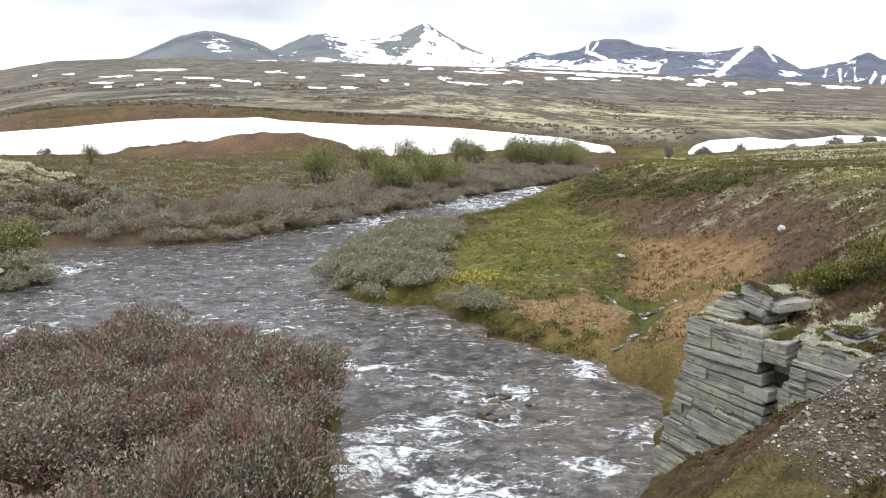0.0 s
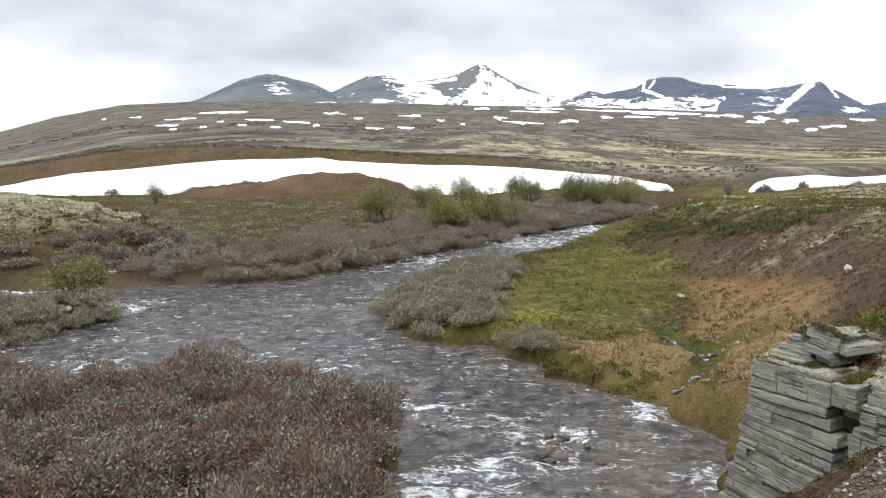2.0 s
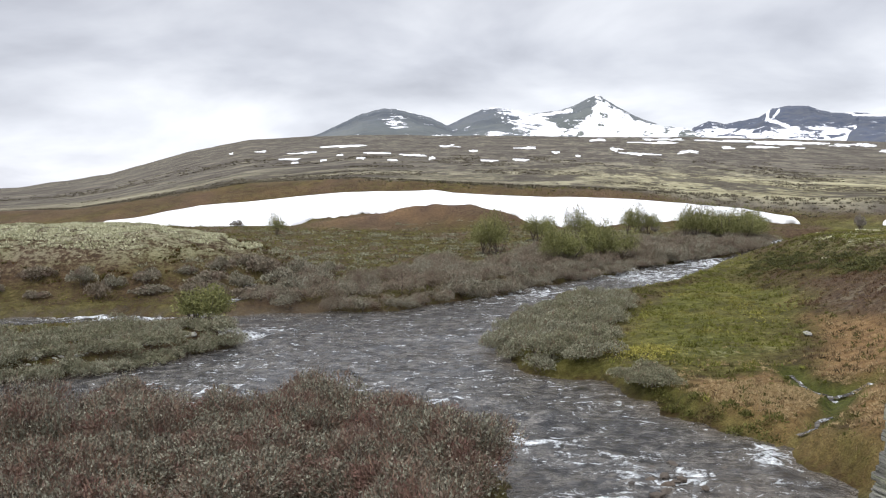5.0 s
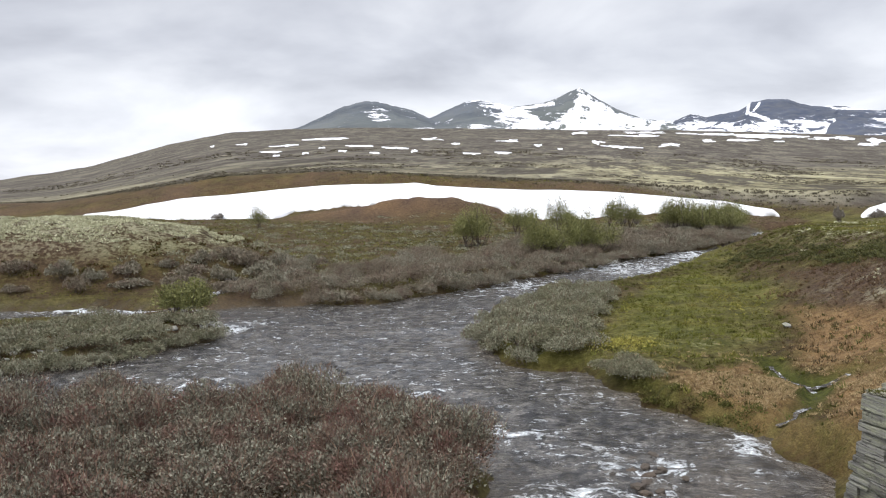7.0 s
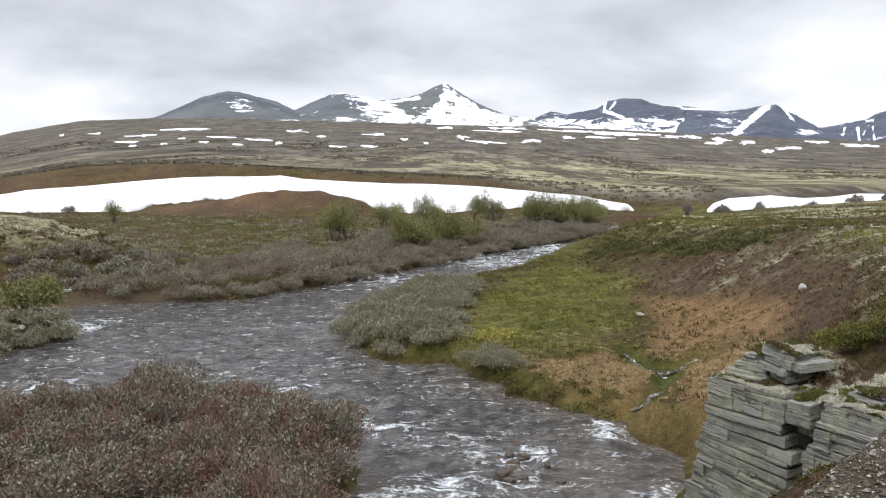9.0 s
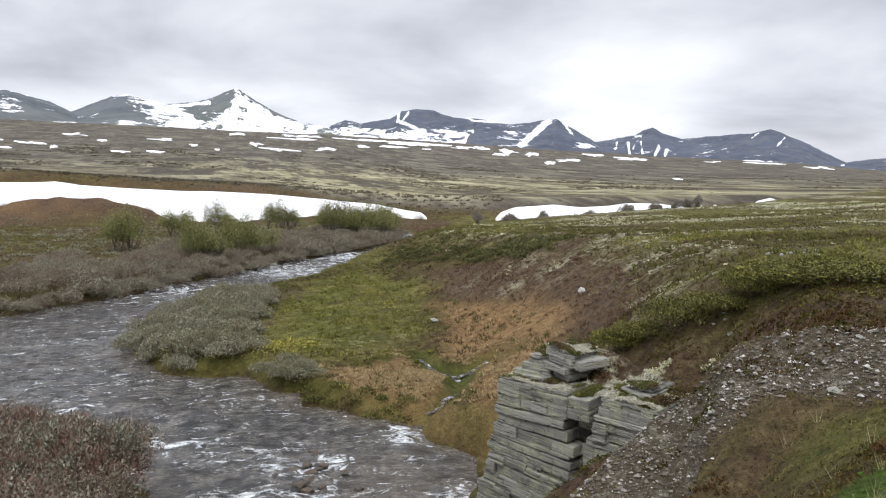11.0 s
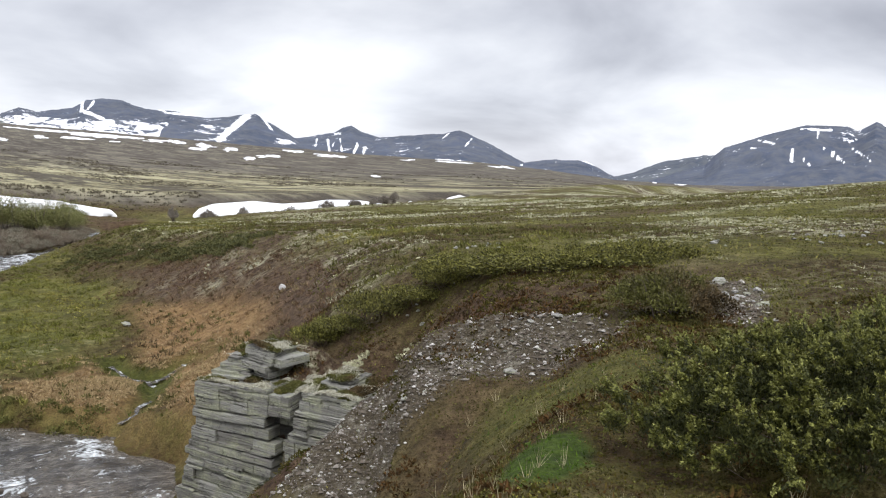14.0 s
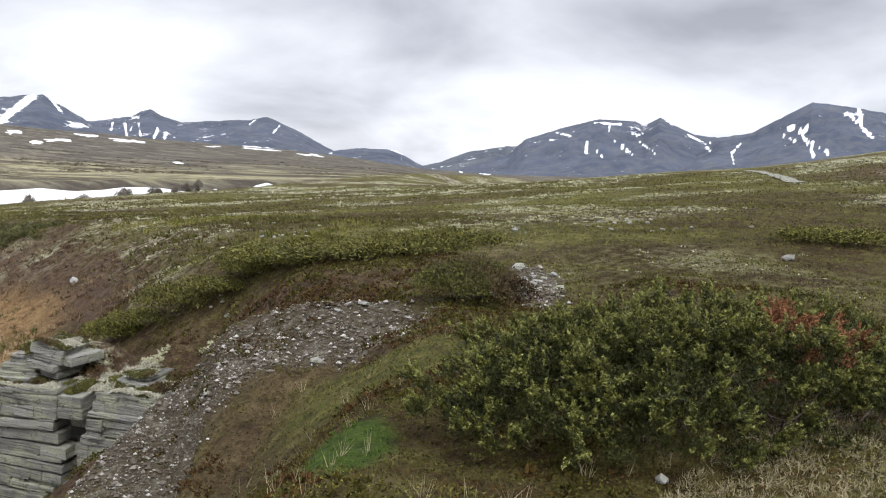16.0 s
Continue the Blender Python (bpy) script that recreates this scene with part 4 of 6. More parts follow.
def snow_cloud(az, e):
    return (0.27 + (0.36 + 0.6 * fade_noise(az * 3.0, e * 16, 2.0, 48, 4)) * smooth(3.15, 2.7, e) + 0.6 * streaks(az, e, 0.11, (9.4, 4.05, 9.3, 3.45), (9.3, 3.45, 10.5, 3.0), (10.0, 3.95, 9.7, 3.6))
            + 0.6 * streaks(az, e, 0.10, (13.5, 3.75, 14.3, 3.45), (14.3, 3.45, 15.9, 3.3)) + 0.2 * blot(az, e, 15.6, 2.6, 1.0, 0.45) + 0.2 * blot(az, e, 6.2, 3.0, 0.9, 0.4))


def snow_pyramid(az, e):
    return (0.26 + 0.62 * streaks(az, e, 0.30, (19.1, 3.4, 17.4, 1.9)) + 0.6 * streaks(az, e, 0.09, (19.95, 3.45, 20.7, 2.5)) + 0.22 * blot(az, e, 16.6, 2.5, 1.0, 0.6) + 0.4 * blot(az, e, 21.4, 1.8, 0.9, 0.16))


def snow_cirque(az, e):
    return (0.27 + 0.6 * streaks(az, e, 0.08, (23.5, 2.0, 23.4, 1.55), (24.2, 2.0, 24.3, 1.25), (25.0, 2.05, 25.1, 1.3), (24.6, 1.8, 24.5, 1.6)) + 0.55 * streaks(az, e, 0.13, (26.1, 1.75, 25.9, 1.2), (26.6, 1.5, 26.5, 1.2))
            + 0.5 * streaks(az, e, 0.09, (22.3, 1.1, 24.8, 1.15), (24.6, 2.42, 25.0, 2.38)))


def snow_dark(az, e):
    return 0.25 + 0.45 * streaks(az, e, 0.05, (32.1, 2.55, 31.7, 2.25), (33.6, 2.25, 33.1, 1.65), (30.5, 0.85, 34.5, 0.6)) + 0.14 * blot(az, e, 28.8, 1.6, 1.2, 0.5)


def snow_low(az, e):
    return 0.28 + 0.12 * fade_noise(az * 9, e * 30, 5, 3) + 0.5 * streaks(az, e, 0.08, (40.8, 0.85, 42.0, 0.45), (36.3, 0.4, 36.9, 0.55), (48.6, 0.9, 49.5, 1.15), (49.0, 0.7, 49.3, 0.9))


def snow_broad(az, e):
    return (0.24 + 0.2 * blot(az, e, 56.4, 2.65, 1.3, 0.5) + 0.55 * streaks(az, e, 0.07, (53.4, 1.5, 54.5, 0.7), (52.9, 1.4, 53.5, 0.95), (55.2, 1.75, 56.1, 1.0), (55.7, 1.4, 56.4, 0.85), (56.8, 1.7, 57.8, 1.0))
            + 0.5 * streaks(az, e, 0.09, (54.9, 2.9, 54.8, 2.2), (53.9, 2.85, 55.6, 2.8), (51.5, 2.2, 52.5, 2.0), (51.1, 1.75, 51.4, 1.7), (58.3, 3.15, 58.8, 2.85), (59.7, 2.2, 61.2, 1.5), (57.0, 2.2, 56.3, 2.1)))


def snow_right(az, e):
    return (0.24 + 0.6 * streaks(az, e, 0.10, (62.9, 1.65, 62.4, 1.1), (62.4, 1.1, 62.6, 0.4), (60.9, 1.45, 61.1, 1.25), (61.0, 2.0, 61.1, 1.7)) + 0.62 * streaks(az, e, 0.13, (65.6, 2.65, 66.9, 2.65), (66.2, 2.6, 67.2, 1.0))
            + 0.55 * streaks(az, e, 0.09, (66.7, 2.0, 67.9, 1.2), (65.3, 2.25, 66.1, 1.9)) + 0.6 * streaks(az, e, 0.14, (68.8, 3.6, 70.2, 2.2), (68.7, 3.55, 69.6, 3.5), (69.4, 3.95, 69.6, 3.0), (71.0, 3.0, 71.6, 2.4)))


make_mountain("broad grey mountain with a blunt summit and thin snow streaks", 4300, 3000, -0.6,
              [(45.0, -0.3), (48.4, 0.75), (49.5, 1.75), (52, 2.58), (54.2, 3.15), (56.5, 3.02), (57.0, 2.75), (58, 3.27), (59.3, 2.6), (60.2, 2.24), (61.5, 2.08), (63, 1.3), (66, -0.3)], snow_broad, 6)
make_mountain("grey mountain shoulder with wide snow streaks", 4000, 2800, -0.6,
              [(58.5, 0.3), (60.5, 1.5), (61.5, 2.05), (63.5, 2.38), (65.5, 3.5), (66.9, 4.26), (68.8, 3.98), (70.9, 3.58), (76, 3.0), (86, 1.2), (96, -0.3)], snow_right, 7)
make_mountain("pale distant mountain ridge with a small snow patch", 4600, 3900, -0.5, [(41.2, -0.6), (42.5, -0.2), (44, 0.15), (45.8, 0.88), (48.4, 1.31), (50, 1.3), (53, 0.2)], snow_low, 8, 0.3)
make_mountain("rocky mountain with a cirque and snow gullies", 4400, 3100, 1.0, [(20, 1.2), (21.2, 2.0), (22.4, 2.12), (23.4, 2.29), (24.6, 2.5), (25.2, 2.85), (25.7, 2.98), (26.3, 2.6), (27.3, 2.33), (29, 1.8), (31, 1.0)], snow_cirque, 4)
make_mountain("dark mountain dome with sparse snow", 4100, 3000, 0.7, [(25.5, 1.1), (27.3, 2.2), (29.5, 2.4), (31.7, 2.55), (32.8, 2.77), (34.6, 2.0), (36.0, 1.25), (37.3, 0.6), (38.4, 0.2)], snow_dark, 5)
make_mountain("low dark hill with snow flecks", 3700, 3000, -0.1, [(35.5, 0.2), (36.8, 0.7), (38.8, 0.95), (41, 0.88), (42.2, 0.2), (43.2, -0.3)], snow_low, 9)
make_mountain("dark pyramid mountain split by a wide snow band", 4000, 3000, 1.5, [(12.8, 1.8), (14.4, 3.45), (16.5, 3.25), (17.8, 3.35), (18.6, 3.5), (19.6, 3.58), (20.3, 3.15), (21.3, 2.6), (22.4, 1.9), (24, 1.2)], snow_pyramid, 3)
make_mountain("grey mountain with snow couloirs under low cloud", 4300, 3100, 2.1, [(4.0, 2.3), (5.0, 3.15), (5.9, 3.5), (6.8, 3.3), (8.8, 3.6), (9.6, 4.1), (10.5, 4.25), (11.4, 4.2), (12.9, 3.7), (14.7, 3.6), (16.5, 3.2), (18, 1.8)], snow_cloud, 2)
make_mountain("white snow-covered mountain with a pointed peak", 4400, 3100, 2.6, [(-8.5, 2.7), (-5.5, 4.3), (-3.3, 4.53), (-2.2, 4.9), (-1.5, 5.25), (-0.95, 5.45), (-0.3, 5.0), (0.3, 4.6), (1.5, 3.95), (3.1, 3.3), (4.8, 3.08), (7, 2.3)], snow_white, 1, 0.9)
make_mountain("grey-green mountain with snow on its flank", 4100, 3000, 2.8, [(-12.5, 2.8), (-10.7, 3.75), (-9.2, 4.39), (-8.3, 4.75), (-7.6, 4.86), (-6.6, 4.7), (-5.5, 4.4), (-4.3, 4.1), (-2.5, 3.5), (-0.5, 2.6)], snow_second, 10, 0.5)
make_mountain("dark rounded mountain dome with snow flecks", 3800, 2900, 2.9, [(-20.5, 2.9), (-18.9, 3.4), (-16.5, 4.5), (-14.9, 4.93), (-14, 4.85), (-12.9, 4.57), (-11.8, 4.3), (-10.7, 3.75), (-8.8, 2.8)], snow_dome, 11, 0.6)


# ---- shrubs and trees ----
def leaf_cloud(rng, blobs, count, leaf, lift=0.0, shell=0.55, corners=3, slim=0.26):
    """Small pointed leaves over lumpy mounds. blobs: centre and radii."""
    blobs = np.array(blobs)
    weight = blobs[:, 3] * blobs[:, 4]
    b = blobs[rng.choice(len(blobs), count, p=weight / weight.sum())]
    v = rng.normal(size=(count, 3)); v /= np.linalg.norm(v, axis=1, keepdims=True)
    v[:, 2] = np.where(v[:, 2] < -0.15, -v[:, 2], v[:, 2])
    reach = shell + (1.04 - shell) * rng.random(count) ** 0.6
    c = b[:, :3] + v * b[:, 3:] * reach[:, None]
    a = rng.normal(size=(count, 3)) * 0.6 + v * 0.8 + [0, 0, lift]
    a /= np.linalg.norm(a, axis=1, keepdims=True)
    side = np.cross(a, rng.normal(size=(count, 3))); side /= np.linalg.norm(side, axis=1, keepdims=True)
    size = leaf * rng.uniform(0.6, 1.35, count)[:, None]
    if corners == 4:
        verts = np.stack([c - a * size * 0.5, c + side * size * slim, c + a * size * 0.5, c - side * size * slim], 1)
    else:
        verts = np.stack([c + side * size * slim * 1.3 - a * size * 0.35, c + a * size * 0.65, c - side * size * slim * 1.3 - a * size * 0.35], 1)
    keep = verts[:, :, 2].min(1) > 0.005
    verts = verts[keep].reshape(-1, 3)
    return verts, np.arange(len(verts)).reshape(-1, corners)


def stem_net(rng, tips, root, thick, sides=3):
    """Tapered, bent stems from the root to each tip."""
    vs, fs, n = [], [], 0
    for tip in tips:
        start = np.array([rng.normal() * root, rng.normal() * root, -0.1])
        mid = lerp(start, tip, 0.5) + rng.normal(size=3) * 0.10 * np.linalg.norm(tip - start)
        pts = [start, mid, np.array(tip)]
        for k, (p, w) in enumerate(zip(pts, (thick, thick * 0.7, thick * 0.25))):
            for s in range(sides):
                g = 2 * math.pi * s / sides
                vs.append(p + np.array([math.cos(g) * w, math.sin(g) * w, 0]))
        for k in range(2):
            for s in range(sides):
                a, b = n + k * sides + s, n + k * sides + (s + 1) % sides
                fs.append((a, b, b + sides, a + sides))
        n += 3 * sides
    return np.array(vs), np.array(fs)


def shrub_blobs(rng, width, height, lumps):
    blobs = []
    for i in range(lumps):
        g, q = rng.uniform(0, 2 * math.pi), math.sqrt(rng.random()) * 0.62
        rad = width * rng.uniform(0.22, 0.40)
        hz = height * rng.uniform(0.45, 0.80) * (1 - 0.45 * q * q)
        blobs.append((width * q * math.cos(g), width * q * math.sin(g), hz * 0.55, rad, rad, hz * 0.62))
    return blobs


def make_shrub(name, label, category, seed, material, width, height, leaves, leaf, stems, group="", lumps=9, lift=0.3, shell=0.55,
               corners=3, slim=0.26, twigs=0, twig=0.35, twig_material=None):
    rng = np.random.default_rng(seed)
    blobs = shrub_blobs(rng, width, height, lumps)
    root = tagged(new(name), label, category, group)
    part("foliage", mesh_of("foliage", *leaf_cloud(rng, blobs, leaves, leaf, lift, shell, corners, slim), material), root)
    if twigs:
        part("twig_haze", mesh_of("twig_haze", *leaf_cloud(rng, blobs, twigs, twig, 1.1, 0.6, 3, 0.022), twig_material), root)["kind"] = "stuff"
    tips = []
    for i in range(stems):
        b = blobs[rng.integers(len(blobs))]
        tips.append(np.array([b[0] + rng.normal() * b[3] * 0.5, b[1] + rng.normal() * b[4] * 0.5, b[2] + b[5] * rng.uniform(0.5, 1.08)]))
    part("branchwork", mesh_of("branchwork", *stem_net(rng, tips, width * 0.14, 0.012 + 0.006 * height), M_TWIG), root)["kind"] = "stuff"
    return root


def plant(kinds, spots, seed, low=0.8, high=1.2, sink=0.05, wide=1.0):
    """The first of each kind takes a spot, the rest are copies."""
    rng = random.Random(seed)
    used = set()
    for x, y in spots:
        ob = rng.choice(kinds)
        m = pose(x, y, at_ground(x, y, sink), 0, 0, rng.uniform(0, 360)) @ Matrix.Diagonal((*[wide * rng.uniform(low, high)] * 2, rng.uniform(low, high), 1))
        if ob not in used:
            used.add(ob)
            ob.matrix_world = m
        else:
            scale = m.to_scale()
            c = copy_thing(ob, Matrix.LocRotScale(m.translation, m.to_quaternion(), None))
            c.scale = scale
    for ob in kinds:
        if ob not in used:
            for c in list(ob.children_recursive):
                bpy.data.objects.remove(c)
            bpy.data.objects.remove(ob)


def scatter(seed, count, box, accept, gap):
    rng, out = random.Random(seed), []
    for _ in range(count * 30):
        if len(out) >= count:
            break
        x, y = rng.uniform(box[0], box[1]), rng.uniform(box[2], box[3])
        if accept(x, y) and all((x - a) ** 2 + (y - b) ** 2 > gap * gap for a, b in out):
            out.append((x, y))
    return out


def dry(x, y):
    return float(river_side(np.array([x]), np.array([y]))[0])


def clumps(name, label, category, spots, size, per, leaf, material, seed, flat=0.6, slim=0.3, lift=0.4):
    """Many low tufts in one mesh. spots: x, y; size and leaf: metres, or one for each spot."""
    rng = np.random.default_rng(seed)
    xy = np.asarray(spots, float)
    n = len(xy)
    size, leaf = np.broadcast_to(size, n), np.broadcast_to(leaf, n)
    z = land(xy[:, 0], xy[:, 1])
    v = rng.normal(size=(n, per, 3)); v /= np.linalg.norm(v, axis=2, keepdims=True)
    v[..., 2] = np.abs(v[..., 2])
    grow = rng.uniform(0.6, 1.3, (n, 1, 1)) * size[:, None, None]
    c = np.stack([xy[:, 0], xy[:, 1], z], -1)[:, None] + v * grow * [1, 1, flat] * (0.5 + 0.5 * rng.random((n, per, 1)))
    a = v + rng.normal(size=v.shape) * 0.5 + [0, 0, lift]; a /= np.linalg.norm(a, axis=2, keepdims=True)
    side = np.cross(a, rng.normal(size=a.shape)); side /= np.linalg.norm(side, axis=2, keepdims=True)
    l = leaf[:, None, None] * rng.uniform(0.6, 1.4, (n, per, 1))
    verts = np.stack([c + side * l * slim - a * l * 0.4, c + a * l * 0.6, c - side * l * slim - a * l * 0.4], 2).reshape(-1, 3)
    return tagged(new(name, mesh_of(name, verts, np.arange(len(verts)).reshape(-1, 3), material)), label, category, kind="stuff")


def strew(seed, count, r0, r1, a0, a1, accept):
    """Places round the bluff, thinner with distance."""
    rng = np.random.default_rng(seed)
    r, az = r0 * (r1 / r0) ** rng.random(count), np.radians(rng.uniform(a0, a1, count))
    x, y = r * np.sin(az), r * np.cos(az)
    z = land(x, y, False)
    ok = accept(x, y, z, zones(x, y, z), rng.random(count)) & (np.minimum(off_line(x, y, BROOK), off_line(x, y, BROOK_ARM)) > 0.13)
    return np.stack([x, y], -1)[ok]


def stone_mesh(seed, material):
    rng = np.random.default_rng(seed)
    bm = bmesh.new()
    bmesh.ops.create_icosphere(bm, subdivisions=1, radius=0.5)
    for vert in bm.verts:
        vert.co *= rng.uniform(0.72, 1.15)
        vert.co.z *= 0.6
    me = bpy.data.meshes.new("stone")
    bm.to_mesh(me); bm.free()
    me.materials.append(material)
    return me


def pebbles(name, label, spots, sizes, material, seed):
    """Small angular stones in one mesh."""
    rng = np.random.default_rng(seed)
    xy = np.asarray(spots, float)
    n = len(xy)
    z = land(xy[:, 0], xy[:, 1])
    base = np.array([(1, 0, 0), (0, 1, 0), (-1, 0, 0), (0, -1, 0), (0.1, 0.1, 0.6), (0, 0, -0.5)], float)
    g = rng.uniform(0, 2 * np.pi, n)
    rot = np.stack([np.cos(g), -np.sin(g), np.sin(g), np.cos(g)], -1).reshape(n, 2, 2)
    v = base[None] * rng.uniform(0.55, 1.0, (n, 6, 1)) * (np.broadcast_to(sizes, n) * rng.uniform(0.5, 1.5, n))[:, None, None] * 0.5
    v[:, :, 1] *= rng.uniform(0.5, 1.0, (n, 1))
    v[:, :, :2] = np.einsum("nij,nkj->nki", rot, v[:, :, :2])
    v += np.stack([xy[:, 0], xy[:, 1], z + 0.01], -1)[:, None]
    f = np.array([(0, 1, 4), (1, 2, 4), (2, 3, 4), (3, 0, 4), (1, 0, 5), (2, 1, 5), (3, 2, 5), (0, 3, 5)])
    faces = (f[None] + 6 * np.arange(n)[:, None, None]).reshape(-1, 3)
    return tagged(new(name, mesh_of(name, v.reshape(-1, 3), faces, material)), label, "gravel", kind="stuff")


def carpet(name, label, category, spots, leaf, material, seed, high=0.05, slim=0.3, lift=0.5):
    """Single small leaves standing close on hummocky ground."""
    rng = np.random.default_rng(seed)
    x, y = np.asarray(spots, float).T
    n = len(x)
    bump = np.clip(0.5 + fade_noise(x, y, 0.7, 91, 3), 0, 1.5)
    c = np.stack([x, y, land(x, y) + (high + 0.25 * leaf) * bump * rng.random(n)], -1)
    a = rng.normal(size=(n, 3)) * 0.7 + [0, 0, lift]; a /= np.linalg.norm(a, axis=1, keepdims=True)
    side = np.cross(a, rng.normal(size=(n, 3))); side /= np.linalg.norm(side, axis=1, keepdims=True)
    l = (leaf * rng.uniform(0.6, 1.4, n))[:, None]
    verts = np.stack([c + side * l * slim - a * l * 0.4, c + a * l * 0.6, c - side * l * slim - a * l * 0.4], 1).reshape(-1, 3)
    return tagged(new(name, mesh_of(name, verts, np.arange(3 * n).reshape(-1, 3), material)), label, category, kind="stuff")


# ---- brooks ----
def make_brook(line, wide, label, seed):
    pts = np.array(line, float)
    seg = np.concatenate([[0], np.cumsum(np.hypot(*np.diff(pts, axis=0).T))])
    s = np.arange(0, seg[-1], 0.1)
    cx, cy = np.interp(s, seg, pts[:, 0]), np.interp(s, seg, pts[:, 1])
    tx, ty = np.gradient(cx), np.gradient(cy)
    l = np.hypot(tx, ty)
    k = np.linspace(-1, 1, 7)[None]
    w = wide * np.clip(0.75 + 0.7 * fade_noise(s, s * 0, 0.8, seed, 3), 0.3, 1.3)[:, None]
    x, y = cx[:, None] - (ty / l)[:, None] * k * w, cy[:, None] + (tx / l)[:, None] * k * w
    z = np.minimum.accumulate(land(cx, cy, False))[:, None] + 0.07 + 0.05 * fade_noise(x, y, 0.5, seed, 3)
    me = mesh_of("brook", np.stack([x, y, z], -1).reshape(-1, 3), grid_faces(*x.shape), M_WATER, flat=False)
    values_on(me, "foam", np.full(x.shape, 0.45)); values_on(me, "shoal", np.full(x.shape, 0.3))
    return tagged(new("brook", me), label, "brook", kind="structure")


make_brook(BROOK, 0.11, "narrow brook running through mossy sedge", 71)
make_brook(BROOK_ARM, 0.09, "thin arm of the brook in the sedge", 73)
make_brook(SIDE_BROOK, 0.6, "side brook below the lichen knoll", 72)


# ---- crag of thin schist slabs at the water ----
CRAG = tagged(new("rock_outcrop"), "grey-green layered schist crag with cracks and lichen above the water", "rock")
CRAG.matrix_world = Matrix(((0.585, 0.811, 0, 4.0), (-0.811, 0.585, 0, 14.5), (0, 0, 1, 0), (0, 0, 0, 1)))  # x along the face, y into the rock
def slab_mesh(rng, long, deep, thick, dip):
    """A broken plate of schist: ragged front with chipped edges, its bed tilted along the face."""
    n = max(2, int(long / 0.11))
    walk_w, front = 0.0, []
    for i in range(n + 1):
        walk_w = 0.75 * walk_w + rng.uniform(-0.012, 0.012)
        front.append((long * (i + (rng.uniform(-0.3, 0.3) if 0 < i < n else 0)) / n, walk_w))
    skew = rng.uniform(-0.05, 0.05)
    ring = front + [(long + skew, deep), (skew, deep)]
    vs, m = [], len(ring)
    for share, inset in ((0.0, rng.uniform(0.0, 0.008)), (0.15, 0.0), (0.85, rng.uniform(-0.004, 0.006)), (1.0, rng.uniform(0.004, 0.016))):
        for i, (x, y) in enumerate(ring):
            on_front = i <= n
            vs.append((x + (inset if i in (0, m - 1) else -inset if i in (n, m - 2) else 0), y + (inset + rng.uniform(-0.004, 0.004) if on_front else 0), thick * share + dip * x + (rng.uniform(-0.006, 0.006) if on_front and 0 < share < 1 else 0)))
    bm = bmesh.new()
    v = [bm.verts.new(p) for p in vs]
    for k in range(3):
        for i in range(m):
            bm.faces.new([v[k * m + i], v[k * m + (i + 1) % m], v[k * m + m + (i + 1) % m], v[k * m + m + i]])
    bm.faces.new(v[3 * m:]); bm.faces.new(v[m - 1::-1])
    me = bpy.data.meshes.new("slab")
    bm.to_mesh(me); bm.free()
    me.materials.append(M_ROCK)
    return me


def lay_slab(rng, u, w, z, long, deep, thick, turn=0.0, dip=0.0):
    ob = new("slab", slab_mesh(rng, long, deep, thick, dip))
    ob.parent = CRAG
    ob.matrix_basis = pose(u, w, z, rng.uniform(-0.6, 0.6), 0, turn)


def stack(rng, left, right, z0, z1, face, deep, dip, thicks, step=0.15, rough=0.03, turn=0.0):
    """Courses of plates from z0 to z1. left, right and face are functions of height."""
    z = z0
    while z < z1 - 0.015:
        thick = min(rng.choice(thicks), z1 - z)
        u, end = left(z) + rng.uniform(-rough, rough), right(z) + rng.uniform(-rough, rough)
        slope = dip(z)
        base = face(z) + (rng.uniform(0.02, 0.05) if rng.random() < 0.12 else 0)
        start = u
        while u < end - 0.06:
            long = min(rng.choice((0.22, 0.34, 0.5, 0.75, 1.2)), end - u)
            if end - u - long < 0.15:
                long = end - u
            back = rng.uniform(0.03, 0.07) if rng.random() < step else rng.uniform(0, 0.010)
            lay_slab(rng, u, base + back, z + slope * (u - start), long - rng.choice((0.002, 0.004, 0.014)), deep, thick * 0.992, turn + rng.uniform(-0.6, 0.6) * (1 + 80 * rough * (z0 > 2)), slope)
            u += long
        z += thick


def crag_top(u, w):
    """Height of the crag's stepped top."""
    top = np.where(u < 1.66, 2.95 - 0.02 * u, np.where(u < 2.12, 2.88, 2.96 - 0.05 * (u - 2.2)))
    top = np.where((u > 0.36) & (u < 1.0) & (w > 0.60), 3.33, top)
    top = np.where((u > 0.90) & (u < 1.50) & (w > 0.54), 3.53 - 0.12 * (u - 0.9), top)
    top = np.where((u > 2.42) & (u < 2.85) & (w > 0.56), 3.09, top)
    return top + 0.5 * np.clip(w - 1.1, 0, 1)


